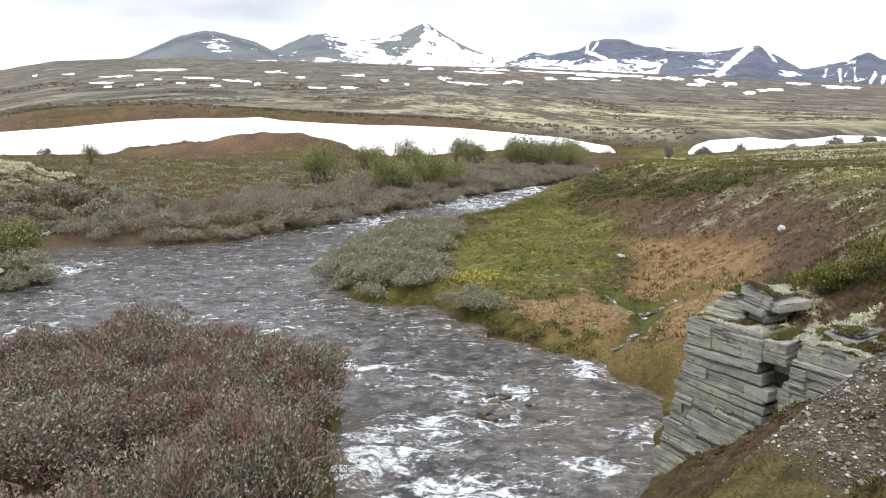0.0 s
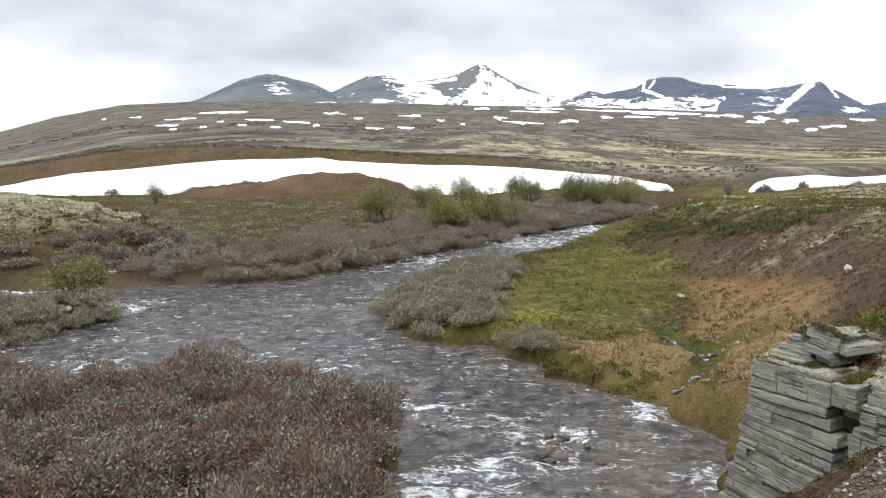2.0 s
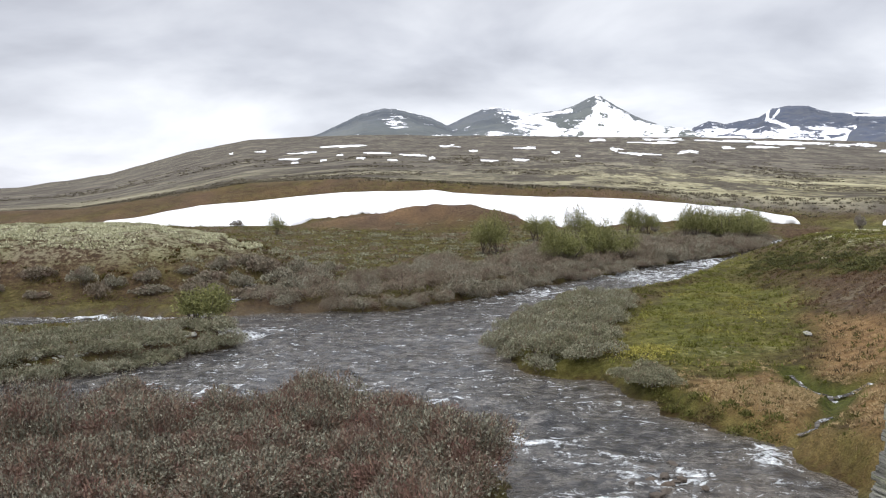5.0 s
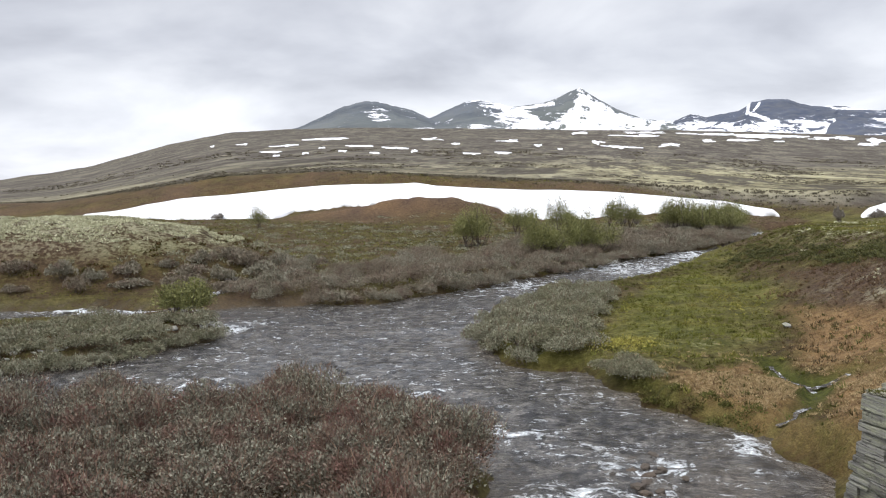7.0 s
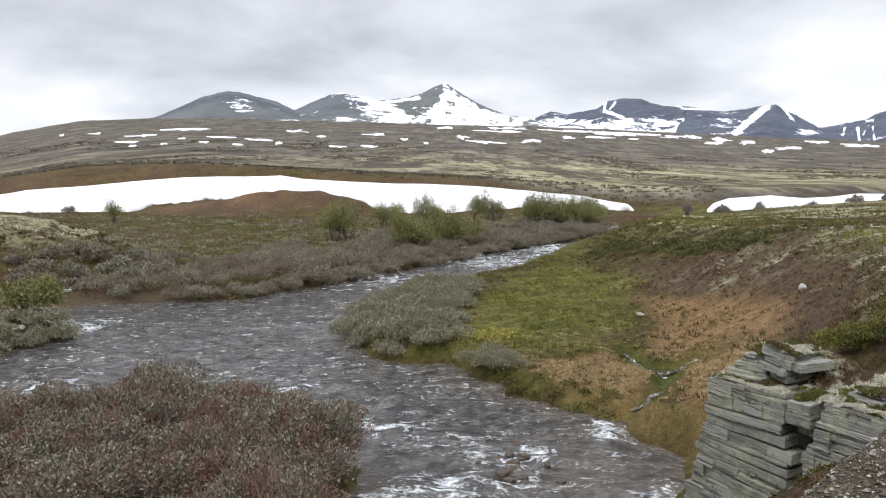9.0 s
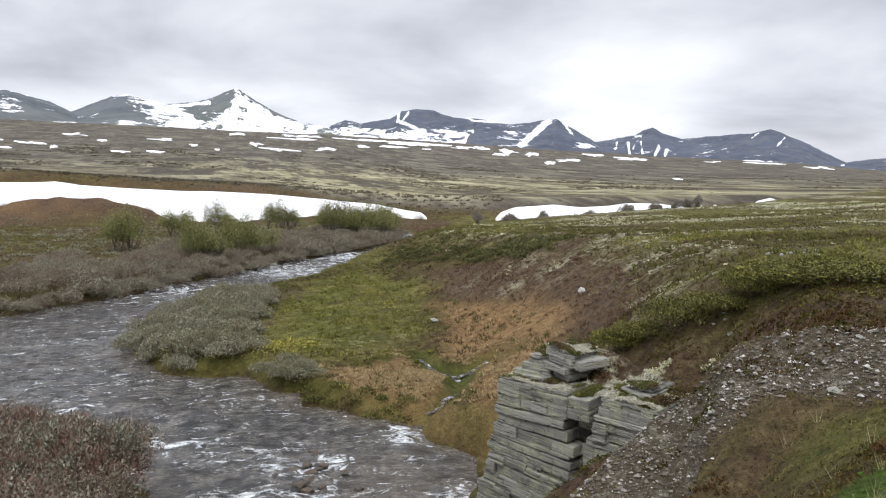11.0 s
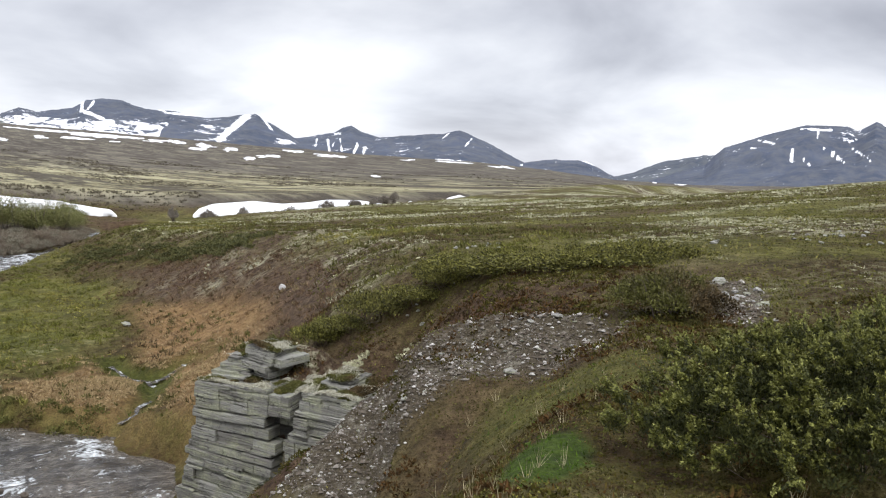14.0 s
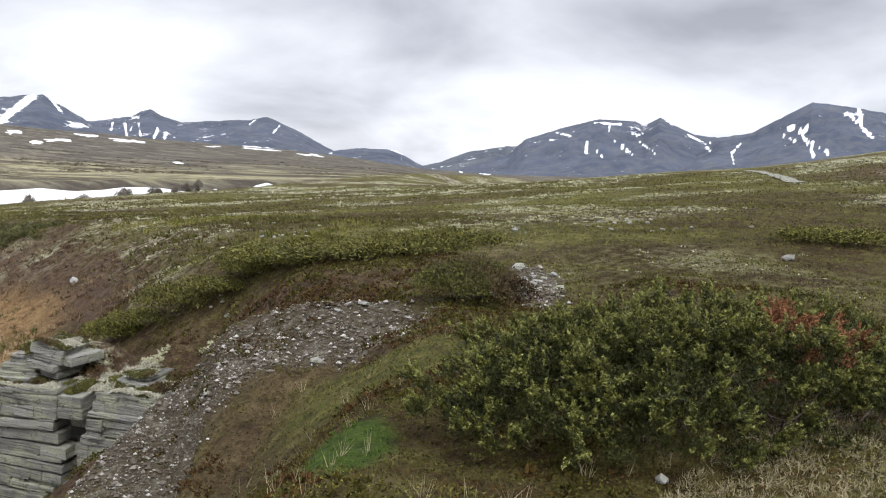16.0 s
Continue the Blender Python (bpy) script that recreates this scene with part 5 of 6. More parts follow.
def crag_turf():
    """Heath and lichen that cover the top plates."""
    rng = np.random.default_rng(13)
    for name, count, size, leaf, material, tight in (("turf", 7000, 0.045, 0.030, M_CARPET, 0.0), ("lichen_crust", 9500, 0.05, 0.024, M_PALE_LICHEN, 0.06)):
        u = rng.uniform(0.2, 3.2, count)
        w = 0.12 + 1.1 * rng.random(count) ** 1.2
        patch = fade_noise(u, w, 0.40, 14 if tight else 15, 3)
        ok = (patch > tight - 0.10) & ~((u > 1.58) & (u < 1.70)) & ~((u > 2.06) & (u < 2.22) & (w < 0.5)) & ((w > 0.45) | (patch > 0.05))
        hump = 0.10 * np.clip(patch, 0, 1)
        c = np.stack([u, w, crag_top(u, w) + 0.01 + hump], -1)[ok]
        n = len(c)
        v = rng.normal(size=(n, 6, 3)); v[..., 2] = np.abs(v[..., 2]); v /= np.linalg.norm(v, axis=2, keepdims=True)
        p = c[:, None] + v * size * [1, 1, 0.7] * rng.random((n, 6, 1))
        a = v + rng.normal(size=v.shape) * 0.6; a /= np.linalg.norm(a, axis=2, keepdims=True)
        side = np.cross(a, rng.normal(size=a.shape)); side /= np.linalg.norm(side, axis=2, keepdims=True)
        tri = np.stack([p + side * leaf * 0.35, p + a * leaf, p - side * leaf * 0.35], 2).reshape(-1, 3)
        part(name, mesh_of(name, tri, np.arange(len(tri)).reshape(-1, 3), material), CRAG, "dry heath on the ledges" if not tight else "pale lichen crust on the ledges")["kind"] = "stuff"


def make_crag():
    rng = random.Random(12)
    plates, blocks = (0.035, 0.05, 0.065, 0.09, 0.13, 0.18), (0.10, 0.14, 0.18, 0.24)

    def edge(*table):
        return lambda z: float(np.interp(z, [a for a, _ in table], [b for _, b in table]))

    def flat(w):
        return lambda z: w

    # broad face left of the great crack; a hollow is broken out at its lower right
    stack(rng, edge((-0.3, -0.48), (0.5, -0.36), (1.5, -0.04), (2.2, 0.10), (2.95, 0.22)), edge((0, 1.7), (1.10, 1.72), (1.18, 1.38), (1.50, 1.42), (1.56, 1.70), (2.0, 1.74), (2.3, 1.60), (2.95, 1.58)),
          -0.3, 2.95, edge((-0.3, -0.02), (0.95, 0.04), (1.0, 0.0), (2.2, 0.07), (2.25, 0.045), (2.95, 0.07)), 0.75, edge((0, -0.15), (1.7, -0.11), (2.4, -0.01), (3, 0.0)), plates, 0.2, 0.055)
    # lower right face, flush across the narrow crack
    stack(rng, edge((0.6, 2.0), (1.3, 2.02), (1.5, 2.00), (1.95, 1.93), (2.3, 2.05)), edge((0.6, 3.1), (2.3, 3.02)), 0.6, 2.27, edge((0.6, 0.02), (2.3, 0.10)), 0.75, edge((0, -0.12), (2.3, -0.05)), blocks, 0.25)
    # block wedged in the top of the crack, a recess under it
    stack(rng, flat(1.70), flat(2.08), 2.56, 2.90, flat(-0.02), 0.7, flat(-0.05), (0.13, 0.17), 0.0, 0.01, 2.0)
    stack(rng, flat(1.70), flat(2.02), 2.34, 2.56, flat(0.26), 0.4, flat(-0.05), (0.08, 0.12), 0.3, 0.02, 0.0)
    # right block with small broken corners at its foot
    stack(rng, edge((2.2, 2.42), (2.6, 2.20), (2.95, 2.24)), edge((2.2, 3.05), (2.95, 3.22)), 2.28, 2.96, edge((2.2, 0.12), (2.6, 0.04), (2.95, 0.12)), 0.9, flat(-0.04), (0.07, 0.11, 0.16), 0.25, 0.05)
    stack(rng, flat(2.13), flat(2.40), 2.26, 2.56, flat(0.0), 0.5, flat(-0.05), (0.13, 0.17), 0.3, 0.02, -3.0)
    # tiers set back on the top
    stack(rng, edge((2.93, 0.22), (3.34, 0.50)), flat(1.0), 2.93, 3.34, edge((2.93, 0.30), (3.34, 0.66)), 0.95, flat(-0.03), (0.04, 0.05, 0.07, 0.10), 0.5, 0.06, 4.0)
    stack(rng, edge((3.06, 0.96), (3.47, 0.88)), edge((3.06, 1.30), (3.2, 1.36), (3.22, 1.58), (3.54, 1.46)), 3.04, 3.54, edge((3.04, 0.56), (3.2, 0.46), (3.47, 0.54)), 0.75, flat(-0.12), (0.07, 0.10, 0.14), 0.4, 0.05, -3.0)
    stack(rng, edge((2.93, 2.30), (3.1, 2.50)), edge((2.93, 2.95), (3.1, 2.80)), 2.93, 3.10, edge((2.93, 0.42), (3.1, 0.60)), 0.8, flat(-0.10), (0.05, 0.07, 0.10), 0.4, 0.08, 6.0)
    crag_turf()
    # body behind the plates, its dark colour painting shade into the cracks
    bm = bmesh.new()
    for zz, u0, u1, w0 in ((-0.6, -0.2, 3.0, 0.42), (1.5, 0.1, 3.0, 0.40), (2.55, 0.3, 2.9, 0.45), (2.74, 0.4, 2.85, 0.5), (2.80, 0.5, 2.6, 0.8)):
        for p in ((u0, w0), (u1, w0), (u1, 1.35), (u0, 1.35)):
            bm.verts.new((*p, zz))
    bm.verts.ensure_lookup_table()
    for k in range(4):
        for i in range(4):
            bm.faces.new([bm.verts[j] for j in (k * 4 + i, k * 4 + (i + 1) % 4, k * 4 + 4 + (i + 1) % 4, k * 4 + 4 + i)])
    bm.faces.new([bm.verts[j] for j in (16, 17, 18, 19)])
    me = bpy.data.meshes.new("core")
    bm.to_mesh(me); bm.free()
    me.materials.append(M_CRACK_SHADE)
    part("core", me, CRAG, "inner rock coloured dark as shade in the cracks")


make_crag()

# ---- willows ----
WILLOW = dict(twigs=120, twig=0.30, twig_material=M_RED_TWIG)
willows = [make_shrub("willow_shrub", "grey-brown willow shrub with fine silvery leaves on the far bank", "shrub", 50 + i, M_WILLOW_FAR, 1.55, 1.15, 2100, 0.068, 12, "far bank willows", **WILLOW) for i in range(5)]


def on_far_bank(x, y):
    d = dry(x, y)
    edge = y - np.interp(x, [-19, -10.5, -6.8, -1.9, 4.5, 9, 14], [40.5, 45, 51.8, 57.8, 67.3, 75, 83])
    return -0.3 < d < 14 and edge > 0 and d < 5 + 3 * (1 + math.sin(x * 0.9))


bank = []
for (ax, ay), (bx, by) in zip(RIVER[3:14], RIVER[4:15]):
    n = max(1, int(math.hypot(bx - ax, by - ay) / 0.95))
    bank += [(lerp(ax, bx, i / n) + 0.25 * math.sin(7 * i + ax), lerp(ay, by, i / n) - 0.05 + 0.2 * math.cos(5 * i)) for i in range(n)]
plant(willows, bank + scatter(1, 170, (-18.5, 12, 42, 92), on_far_bank, 1.1), 1, 0.75, 1.2)
plant([make_shrub("silver_willow", "silvery grey willow shrub on the grassy point", "shrub", 60 + i, M_SILVER_WILLOW, 1.25, 0.95, 2300, 0.062, 12, "willows on the point", **WILLOW) for i in range(4)],
      scatter(2, 80, (-4.9, 2.4, 29, 44), lambda x, y: -0.15 < dry(x, y) and x < np.interp(y, [29, 35.7, 43], [-0.7, -0.2, 0.6]), 0.62), 2, 0.7, 1.05)
plant([make_shrub("island_willow", "grey-green willow shrub on the stony island", "shrub", 70 + i, M_SILVER_WILLOW, 1.4, 0.95, 2300, 0.07, 12, "island willows", **WILLOW) for i in range(4)],
      [(lerp(-30, -19.9, i / 14), lerp(21.9, 26.2, i / 14)) for i in range(14)] + [(lerp(-19.9, -17.6, i / 4), lerp(26.2, 28.0, i / 4)) for i in range(4)] + [(lerp(-17.6, -15.5, i / 7), lerp(28.0, 32.9, i / 7)) for i in range(8)] + scatter(3, 52, (-29, -15, 24, 37), lambda x, y: side_of(np.array([x]), np.array([y]), GRAVEL_ISLE)[0] > 0.15 and math.hypot(x, y) < 38.5, 0.85), 3, 0.7, 1.05)
plant([make_shrub("olive_willow", "olive willow shrub beside the side channel", "shrub", 75 + i, M_WILLOW_FAR, 1.5, 1.1, 1400, 0.115, 20, "side channel willows", **WILLOW) for i in range(3)],
      scatter(4, 42, (-42, -17, 42, 53), lambda x, y: dry(x, y) > 2.2 and at_ground(x, y) < 1.6, 1.7), 4, 0.6, 1.15)
plant([make_shrub("willow_bush", "dense red-brown willow bush with silvery new leaves", "shrub", 80 + i, M_WILLOW, 1.75, 1.7, 11400, 0.053, 60, "bushes below the bluff", lumps=20, lift=0.5, slim=0.26,
                  twigs=1700, twig=0.28, twig_material=M_RED_TWIG) for i in range(3)],
      scatter(5, 30, (-17, -1, 9, 21), lambda x, y: side_of(np.array([x]), np.array([y]), BUSH_ISLE)[0] > 0.25, 1.35) + [(-3.3, 16.6), (-3.2, 14.8), (-3.1, 13.0), (-3.4, 11.4), (-4.3, 17.8), (-4.6, 15.6)], 5, 0.85, 1.15)


plant([make_shrub("low_silver_willow", "low grey willow clump at the water's edge", "shrub", 78, M_SILVER_WILLOW, 1.45, 0.75, 6500, 0.06, 24, "low willows on the bank", lumps=16, twigs=500, twig=0.22, twig_material=M_RED_TWIG)],
      [(0.8, 26.9), (1.25, 26.1)], 12, 0.75, 0.9)
bank_low = [(lerp(1.3, 3.9, i / 16) + 0.25 * math.sin(3 * i), lerp(25.3, 22.0, i / 16) + 0.25 * math.cos(5 * i)) for i in range(17)]
clumps("bank_heath", "low brown heath and willow trailing along the bank", "shrub", bank_low, 0.32, 130, 0.07, M_CARPET, 317, 0.6)

# ---- birches ----
def make_birch(seed):
    rng = np.random.default_rng(seed)
    root = tagged(new("birch_tree"), "low bushy olive-green mountain birch with thin stems", "tree", "valley birches")
    blobs = shrub_blobs(rng, 1.3, 3.2, 18)
    tips = [np.array((x, y, z + h * 0.7)) for x, y, z, _, _, h in blobs]
    part("crown", mesh_of("crown", *leaf_cloud(rng, blobs, 5000, 0.064, 0.5, 0.25), M_BIRCH), root)
    part("trunk", mesh_of("trunk", *stem_net(rng, [np.array([0.15, 0.1, 2.2])], 0.02, 0.045, 6), M_TWIG), root)
    for t in tips[:8]:
        part("limb", mesh_of("limb", *stem_net(rng, [t * [1, 1, 1.1]], 0.12, 0.024, 4), M_TWIG), root)
    return root


plant([make_birch(90 + i) for i in range(4)],
      [(-35.4, 87.9), (-10.2, 69.0), (-9.3, 69.8), (-7.3, 81.6), (-6.2, 82.6), (-3.4, 82.4), (-2.5, 83.0), (-4.2, 61.6), (-3.3, 61.2), (-1.8, 62.8), (-0.8, 63.8), (0.4, 64.6), (1.5, 91.6), (2.6, 91.2), (3.5, 92.2), (6.6, 84.2), (7.5, 84.8),
       (8.4, 83.6), (9.3, 84.6), (10.2, 83.2), (11.0, 84.4), (11.8, 83.4), (12.7, 85.0), (9.9, 86.0), (12.4, 87.2), (13.2, 88.6)], 6, 0.95, 1.45, wide=1.2)
plant([make_shrub("birch_bush", "rounded olive-green birch bush on the stony island", "shrub", 99, M_BIRCH, 1.35, 1.55, 7000, 0.065, 30, lumps=16, shell=0.2)], [(-17.9, 35.2)], 10, 1.4, 1.5)
plant([make_shrub("bare_birch", "leafless grey-brown birch thicket before the snow", "shrub", 95 + i, M_BARE, 1.3, 2.0, 700, 0.16, 34, "bare birches", twigs=900, twig=0.4, twig_material=M_BARE) for i in range(3)],
      [(23 + 1.25 * i + 0.8 * math.sin(i * 2.3), 93.5 + 2.2 * math.sin(i * 1.7)) for i in range(24)] + [(4.5, 97), (3.0, 96)], 8, 0.5, 0.95)
plant([make_shrub("bare_birch", "small leafless birch bush before the snow field", "shrub", 98, M_BARE, 1.3, 1.1, 500, 0.14, 24, twigs=700, twig=0.3, twig_material=M_BARE)], [(-46.6, 102.4)], 11, 0.8, 0.9)

# ---- junipers on the bluff ----
plant([make_shrub("juniper_bush", "low spreading yellow-green juniper on the plateau edge", "shrub", 100 + i, M_OLIVE_JUNIPER, 1.2, 0.48, 8000, 0.044, 16, "plateau junipers", lumps=40) for i in range(3)],
      [(8.0, 16.2), (8.3, 15.4), (8.7, 14.6), (9.0, 13.9), (9.3, 13.1), (9.6, 12.4), (10.1, 11.9), (10.6, 11.6), (11.2, 11.5), (11.9, 11.5), (9.3, 14.7), (10.4, 12.8), (11.4, 12.4), (7.6, 16.9), (10.2, 13.4), (9.9, 14.0), (17.5, 6.6)], 7, 0.65, 1.3)
plant([make_shrub("dwarf_birch", "brown leafless dwarf birch beside the gravel", "shrub", 105, M_CARPET, 1.0, 0.72, 15000, 0.034, 16, lumps=22, twigs=900, twig=0.14, twig_material=M_SCRUB)], [(7.95, 7.3)], 9, 0.95, 1.0)


def make_big_juniper():
    rng = np.random.default_rng(110)
    root = tagged(new("juniper_bush"), "big bushy dark green juniper with a rusty patch", "shrub")
    blobs, tips, heads, outs = [], [], [], []
    while len(blobs) < 420:
        u, v = rng.uniform(-1, 1, 2)
        q = u * u + v * v
        if q > 1:
            continue
        h = 0.98 * math.sqrt(1 - q * 0.92)
        blobs.append((1.95 * u, 0.98 * v, h * 0.73 * rng.uniform(0.5, 1.0), *[rng.uniform(0.07, 0.12)] * 2, rng.uniform(0.07, 0.12)))
        tips.append(np.array(blobs[-1][:3]))
    # bushy boughs, each a fan of needle sprigs, over inner foliage coloured shade-dark
    for _ in range(520):
        u, v = rng.uniform(-1, 1, 2)
        q = u * u + v * v
        if q > 1:
            continue
        w = math.sqrt(1 - q * 0.94)
        lump = (1 + 0.16 * float(fade_noise(np.array([u * 3.0]), np.array([v * 3.0]), 1.0, 93, 2)[0])) * rng.uniform(0.86, 1.08)
        low = 1.0 if rng.random() < 0.7 else rng.uniform(0.4, 0.85)
        foot = np.array((2.08 * u * lump, 1.08 * v * lump, 0.88 * w * lump * low))
        out = np.array((u / 1.7, v / 1.1, w * 0.7 + 0.25))
        out /= np.linalg.norm(out)
        for _ in range(rng.integers(7, 13)):
            o = out + rng.normal(size=3) * 0.42
            o /= np.linalg.norm(o)
            heads.append(foot + o * rng.uniform(0.0, 0.06) + rng.normal(size=3) * 0.025)
            outs.append(o)
    heads, outs = np.array(heads), np.array(outs)
    per = 52
    n = len(heads)
    length = rng.uniform(0.07, 0.15, (n, 1, 1))
    k = rng.random((n, per, 1))
    c = heads[:, None] + outs[:, None] * (k - 0.35) * length + rng.normal(size=(n, per, 3)) * 0.013 * (1.3 - k)
    a = outs[:, None] * 0.9 + rng.normal(size=(n, per, 3)) * 0.6
    a /= np.linalg.norm(a, axis=2, keepdims=True)
    side = np.cross(a, rng.normal(size=a.shape)); side /= np.linalg.norm(side, axis=2, keepdims=True)
    l = 0.021 * rng.uniform(0.6, 1.3, (n, per, 1))
    tri = np.stack([c + side * l * 0.26 - a * l * 0.4, c + a * l * 0.6, c - side * l * 0.26 - a * l * 0.4], 2)
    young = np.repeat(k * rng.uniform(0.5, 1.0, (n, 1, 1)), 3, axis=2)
    spot = fade_noise(heads[:, 0] * 3.5, heads[:, 1] * 3.5, 1.0, 94, 2)
    dead = (np.hypot((heads[:, 0] - 0.55) * 0.7, heads[:, 1] + 0.40) < 0.32) & (spot > -0.1) & (heads[:, 2] > 0.4)
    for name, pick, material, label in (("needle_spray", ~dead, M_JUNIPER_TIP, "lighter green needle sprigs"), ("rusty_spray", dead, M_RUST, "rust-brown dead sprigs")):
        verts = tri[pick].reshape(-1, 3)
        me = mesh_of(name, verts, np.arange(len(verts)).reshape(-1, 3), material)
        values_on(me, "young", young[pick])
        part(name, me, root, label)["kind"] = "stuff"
    part("foliage", mesh_of("foliage", *leaf_cloud(rng, blobs, 56000, 0.023, 0.7, 0.1, 3, 0.24), M_JUNIPER_SHADE), root)
    part("branchwork", mesh_of("branchwork", *stem_net(rng, tips[::4], 0.35, 0.012), M_TWIG), root)["kind"] = "stuff"
    return root


big = make_big_juniper()
big.matrix_world = pose(5.58, 2.74, at_ground(5.58, 2.74, 0.08), 0, 0, -21)

# ---- low cover ----
def lay_cover(name, label, category, seed, count, r0, r1, a0, a1, accept, material, leaf, grow, **more):
    spots = strew(seed, count, r0, r1, a0, a1, accept)
    carpet(name, label, category, spots, leaf + grow * np.hypot(*spots.T), material, seed + 100, **more)


lay_cover("heath_cover", "low brown heather and crowberry cover", "heath", 201, 150000, 2.6, 110, 8, 77,
          lambda x, y, z, m, k: (river_side(x, y) > 0.3) & (k > np.maximum(m["gravel"] * 0.72, np.maximum(np.maximum(m["sedge"], m["moss"]), m["grass"] * 0.95))) & (m["plain"] < 0.5) & (m["heather"] < 0.75) & ((np.hypot(x, y) > 9) | (k < 0.3)), M_CARPET, 0.012, 0.0017)
lay_cover("crowberry_cover", "dark crowberry and heather mat on the bluff", "heath", 213, 52000, 2.2, 11, 8, 80,
          lambda x, y, z, m, k: (k > np.maximum(np.maximum(m["gravel"] * 0.8, m["moss"]), m["grass"] * 1.3)), M_CROWBERRY, 0.012, 0.0018)
lay_cover("gully_heather", "dark red-brown heather in the gully", "heath", 216, 60000, 8.5, 22, 20, 50,
          lambda x, y, z, m, k: (m["heather"] > 0.45) & (m["gravel"] < 0.4) & (x > 5) & (k < 0.9), M_CROWBERRY, 0.014, 0.0030, high=0.10)
lay_cover("bluff_grass", "short olive and straw grass on the bluff", "grass", 215, 60000, 3.2, 15, 5, 66,
          lambda x, y, z, m, k: (river_side(x, y) > 0.1) & (k > m["gravel"] * 1.1) & (k > m["moss"]) & (fade_noise(x, y, 1.6, 76, 3) > -0.1), M_BLUFF, 0.012, 0.0026, slim=0.13, lift=0.9, high=0.03)
lay_cover("heath_cover", "brown heather and low scrub on the valley floor", "heath", 209, 70000, 24, 125, -40, 14,
          lambda x, y, z, m, k: (river_side(x, y) > 0.3) & (x < np.interp(y, [30, 45, 58, 75, 95], [-8, -6, 2, 12, 25])) & (m["plain"] < 0.6) & (m["heather"] < 0.5) & (k > 0.8 * smooth(1.15, 0.95, np.hypot((x + 40) / 18.5, (y - 53) / 10))), M_CARPET, 0.012, 0.0014, high=0.10)
lay_cover("sedge_flat", "olive sedge and grass on the valley floor", "grass", 212, 40000, 34, 125, -40, 14,
          lambda x, y, z, m, k: (river_side(x, y) > 1.5) & (x < np.interp(y, [30, 45, 58, 75, 95], [-8, -6, 2, 12, 25])) & (m["plain"] < 0.6) & (m["heather"] < 0.4) & (fade_noise(x, y, 7, 62) > -0.05) & (np.hypot((x + 40) / 18.5, (y - 53) / 10) > 1.05), M_GREEN_CARPET, 0.02, 0.0016, high=0.1)
lay_cover("bilberry_cover", "low green bilberry and grass cover", "heath", 202, 75000, 2.6, 110, 8, 77,
          lambda x, y, z, m, k: (side_of(x, y, BLUFF) > 0.5) & (k > m["gravel"]) & (fade_noise(x, y, 5, 61) > -0.12) & (m["plain"] < 0.5), M_GREEN_CARPET, 0.012, 0.0018)
pale = strew(203, 20000, 4.0, 120, -40, 77, lambda x, y, z, m, k: (river_side(x, y) > 0.8) & (k < m["lichen"] * 0.9) & (m["plain"] < 0.5))
reach = np.hypot(*pale.T)
clumps("lichen_cover", "pale cream reindeer lichen tufts", "lichen", pale, 0.03 + 0.0042 * reach, 9, 0.014 + 0.0020 * reach, M_LICHEN, 303, 0.22, 0.34, 0.0)
lay_cover("dry_sedge", "dry orange-brown sedge on the slope", "grass", 204, 60000, 3.0, 60, -8, 60, lambda x, y, z, m, k: (river_side(x, y) > 0.05) & (k < m["sedge"]), M_SEDGE, 0.03, 0.0034, slim=0.12, lift=0.9)
lay_cover("meadow_grass", "short yellow-green meadow grass", "grass", 205, 60000, 3.0, 80, -10, 77, lambda x, y, z, m, k: (river_side(x, y) > 0.02) & (k < m["grass"] - m["sedge"] * 0.6), M_TURF, 0.02, 0.0030, slim=0.14, lift=0.9)
lay_cover("moss", "bright green moss and young grass", "moss", 210, 60000, 2.6, 30, 8, 77, lambda x, y, z, m, k: (river_side(x, y) > 0.02) & (k < m["moss"]), M_MOSS, 0.012, 0.0026, slim=0.2, lift=0.9)
spot = np.random.default_rng(31).normal((0.9, 30.3), (0.65, 0.6), (1300, 2))
spot = np.concatenate([spot, np.random.default_rng(32).normal((5.8, 40.0), (0.35, 2.2), (160, 2))])
carpet("yellow_moss", "bright yellow moss in the wet meadow", "moss", spot, np.full(len(spot), 0.10), M_YELLOW, 331, slim=0.2)
kx, ky = np.random.default_rng(41).uniform((-46, 42), (-20, 60), (9000, 2)).T
keep = (zones(kx, ky, land(kx, ky))["lichen"] > 0.35) & (fade_noise(kx, ky, 1.1, 65, 3) > -0.08)
clumps("knoll_lichen", "cream reindeer lichen crowding the top of the knoll", "lichen", np.stack([kx, ky], -1)[keep], 0.22, 9, 0.13, M_LICHEN, 309, 0.5)
kx, ky = np.random.default_rng(51).uniform((-48, 42), (-20, 61), (2400, 2)).T
keep = (np.hypot((kx + 40) / 18.5, (ky - 53) / 10) < 1.05) & (fade_noise(kx, ky, 1.1, 65, 3) < -0.05) & (land(kx, ky, False) < 2.6 + 0.6 * fade_noise(kx, ky, 3, 75, 2)) & (river_side(kx, ky) > 2)
clumps("knoll_heather", "dark red-brown heather between the lichen of the knoll", "heath", np.stack([kx, ky], -1)[keep], 0.25, 12, 0.15, M_CROWBERRY, 314, 0.6)
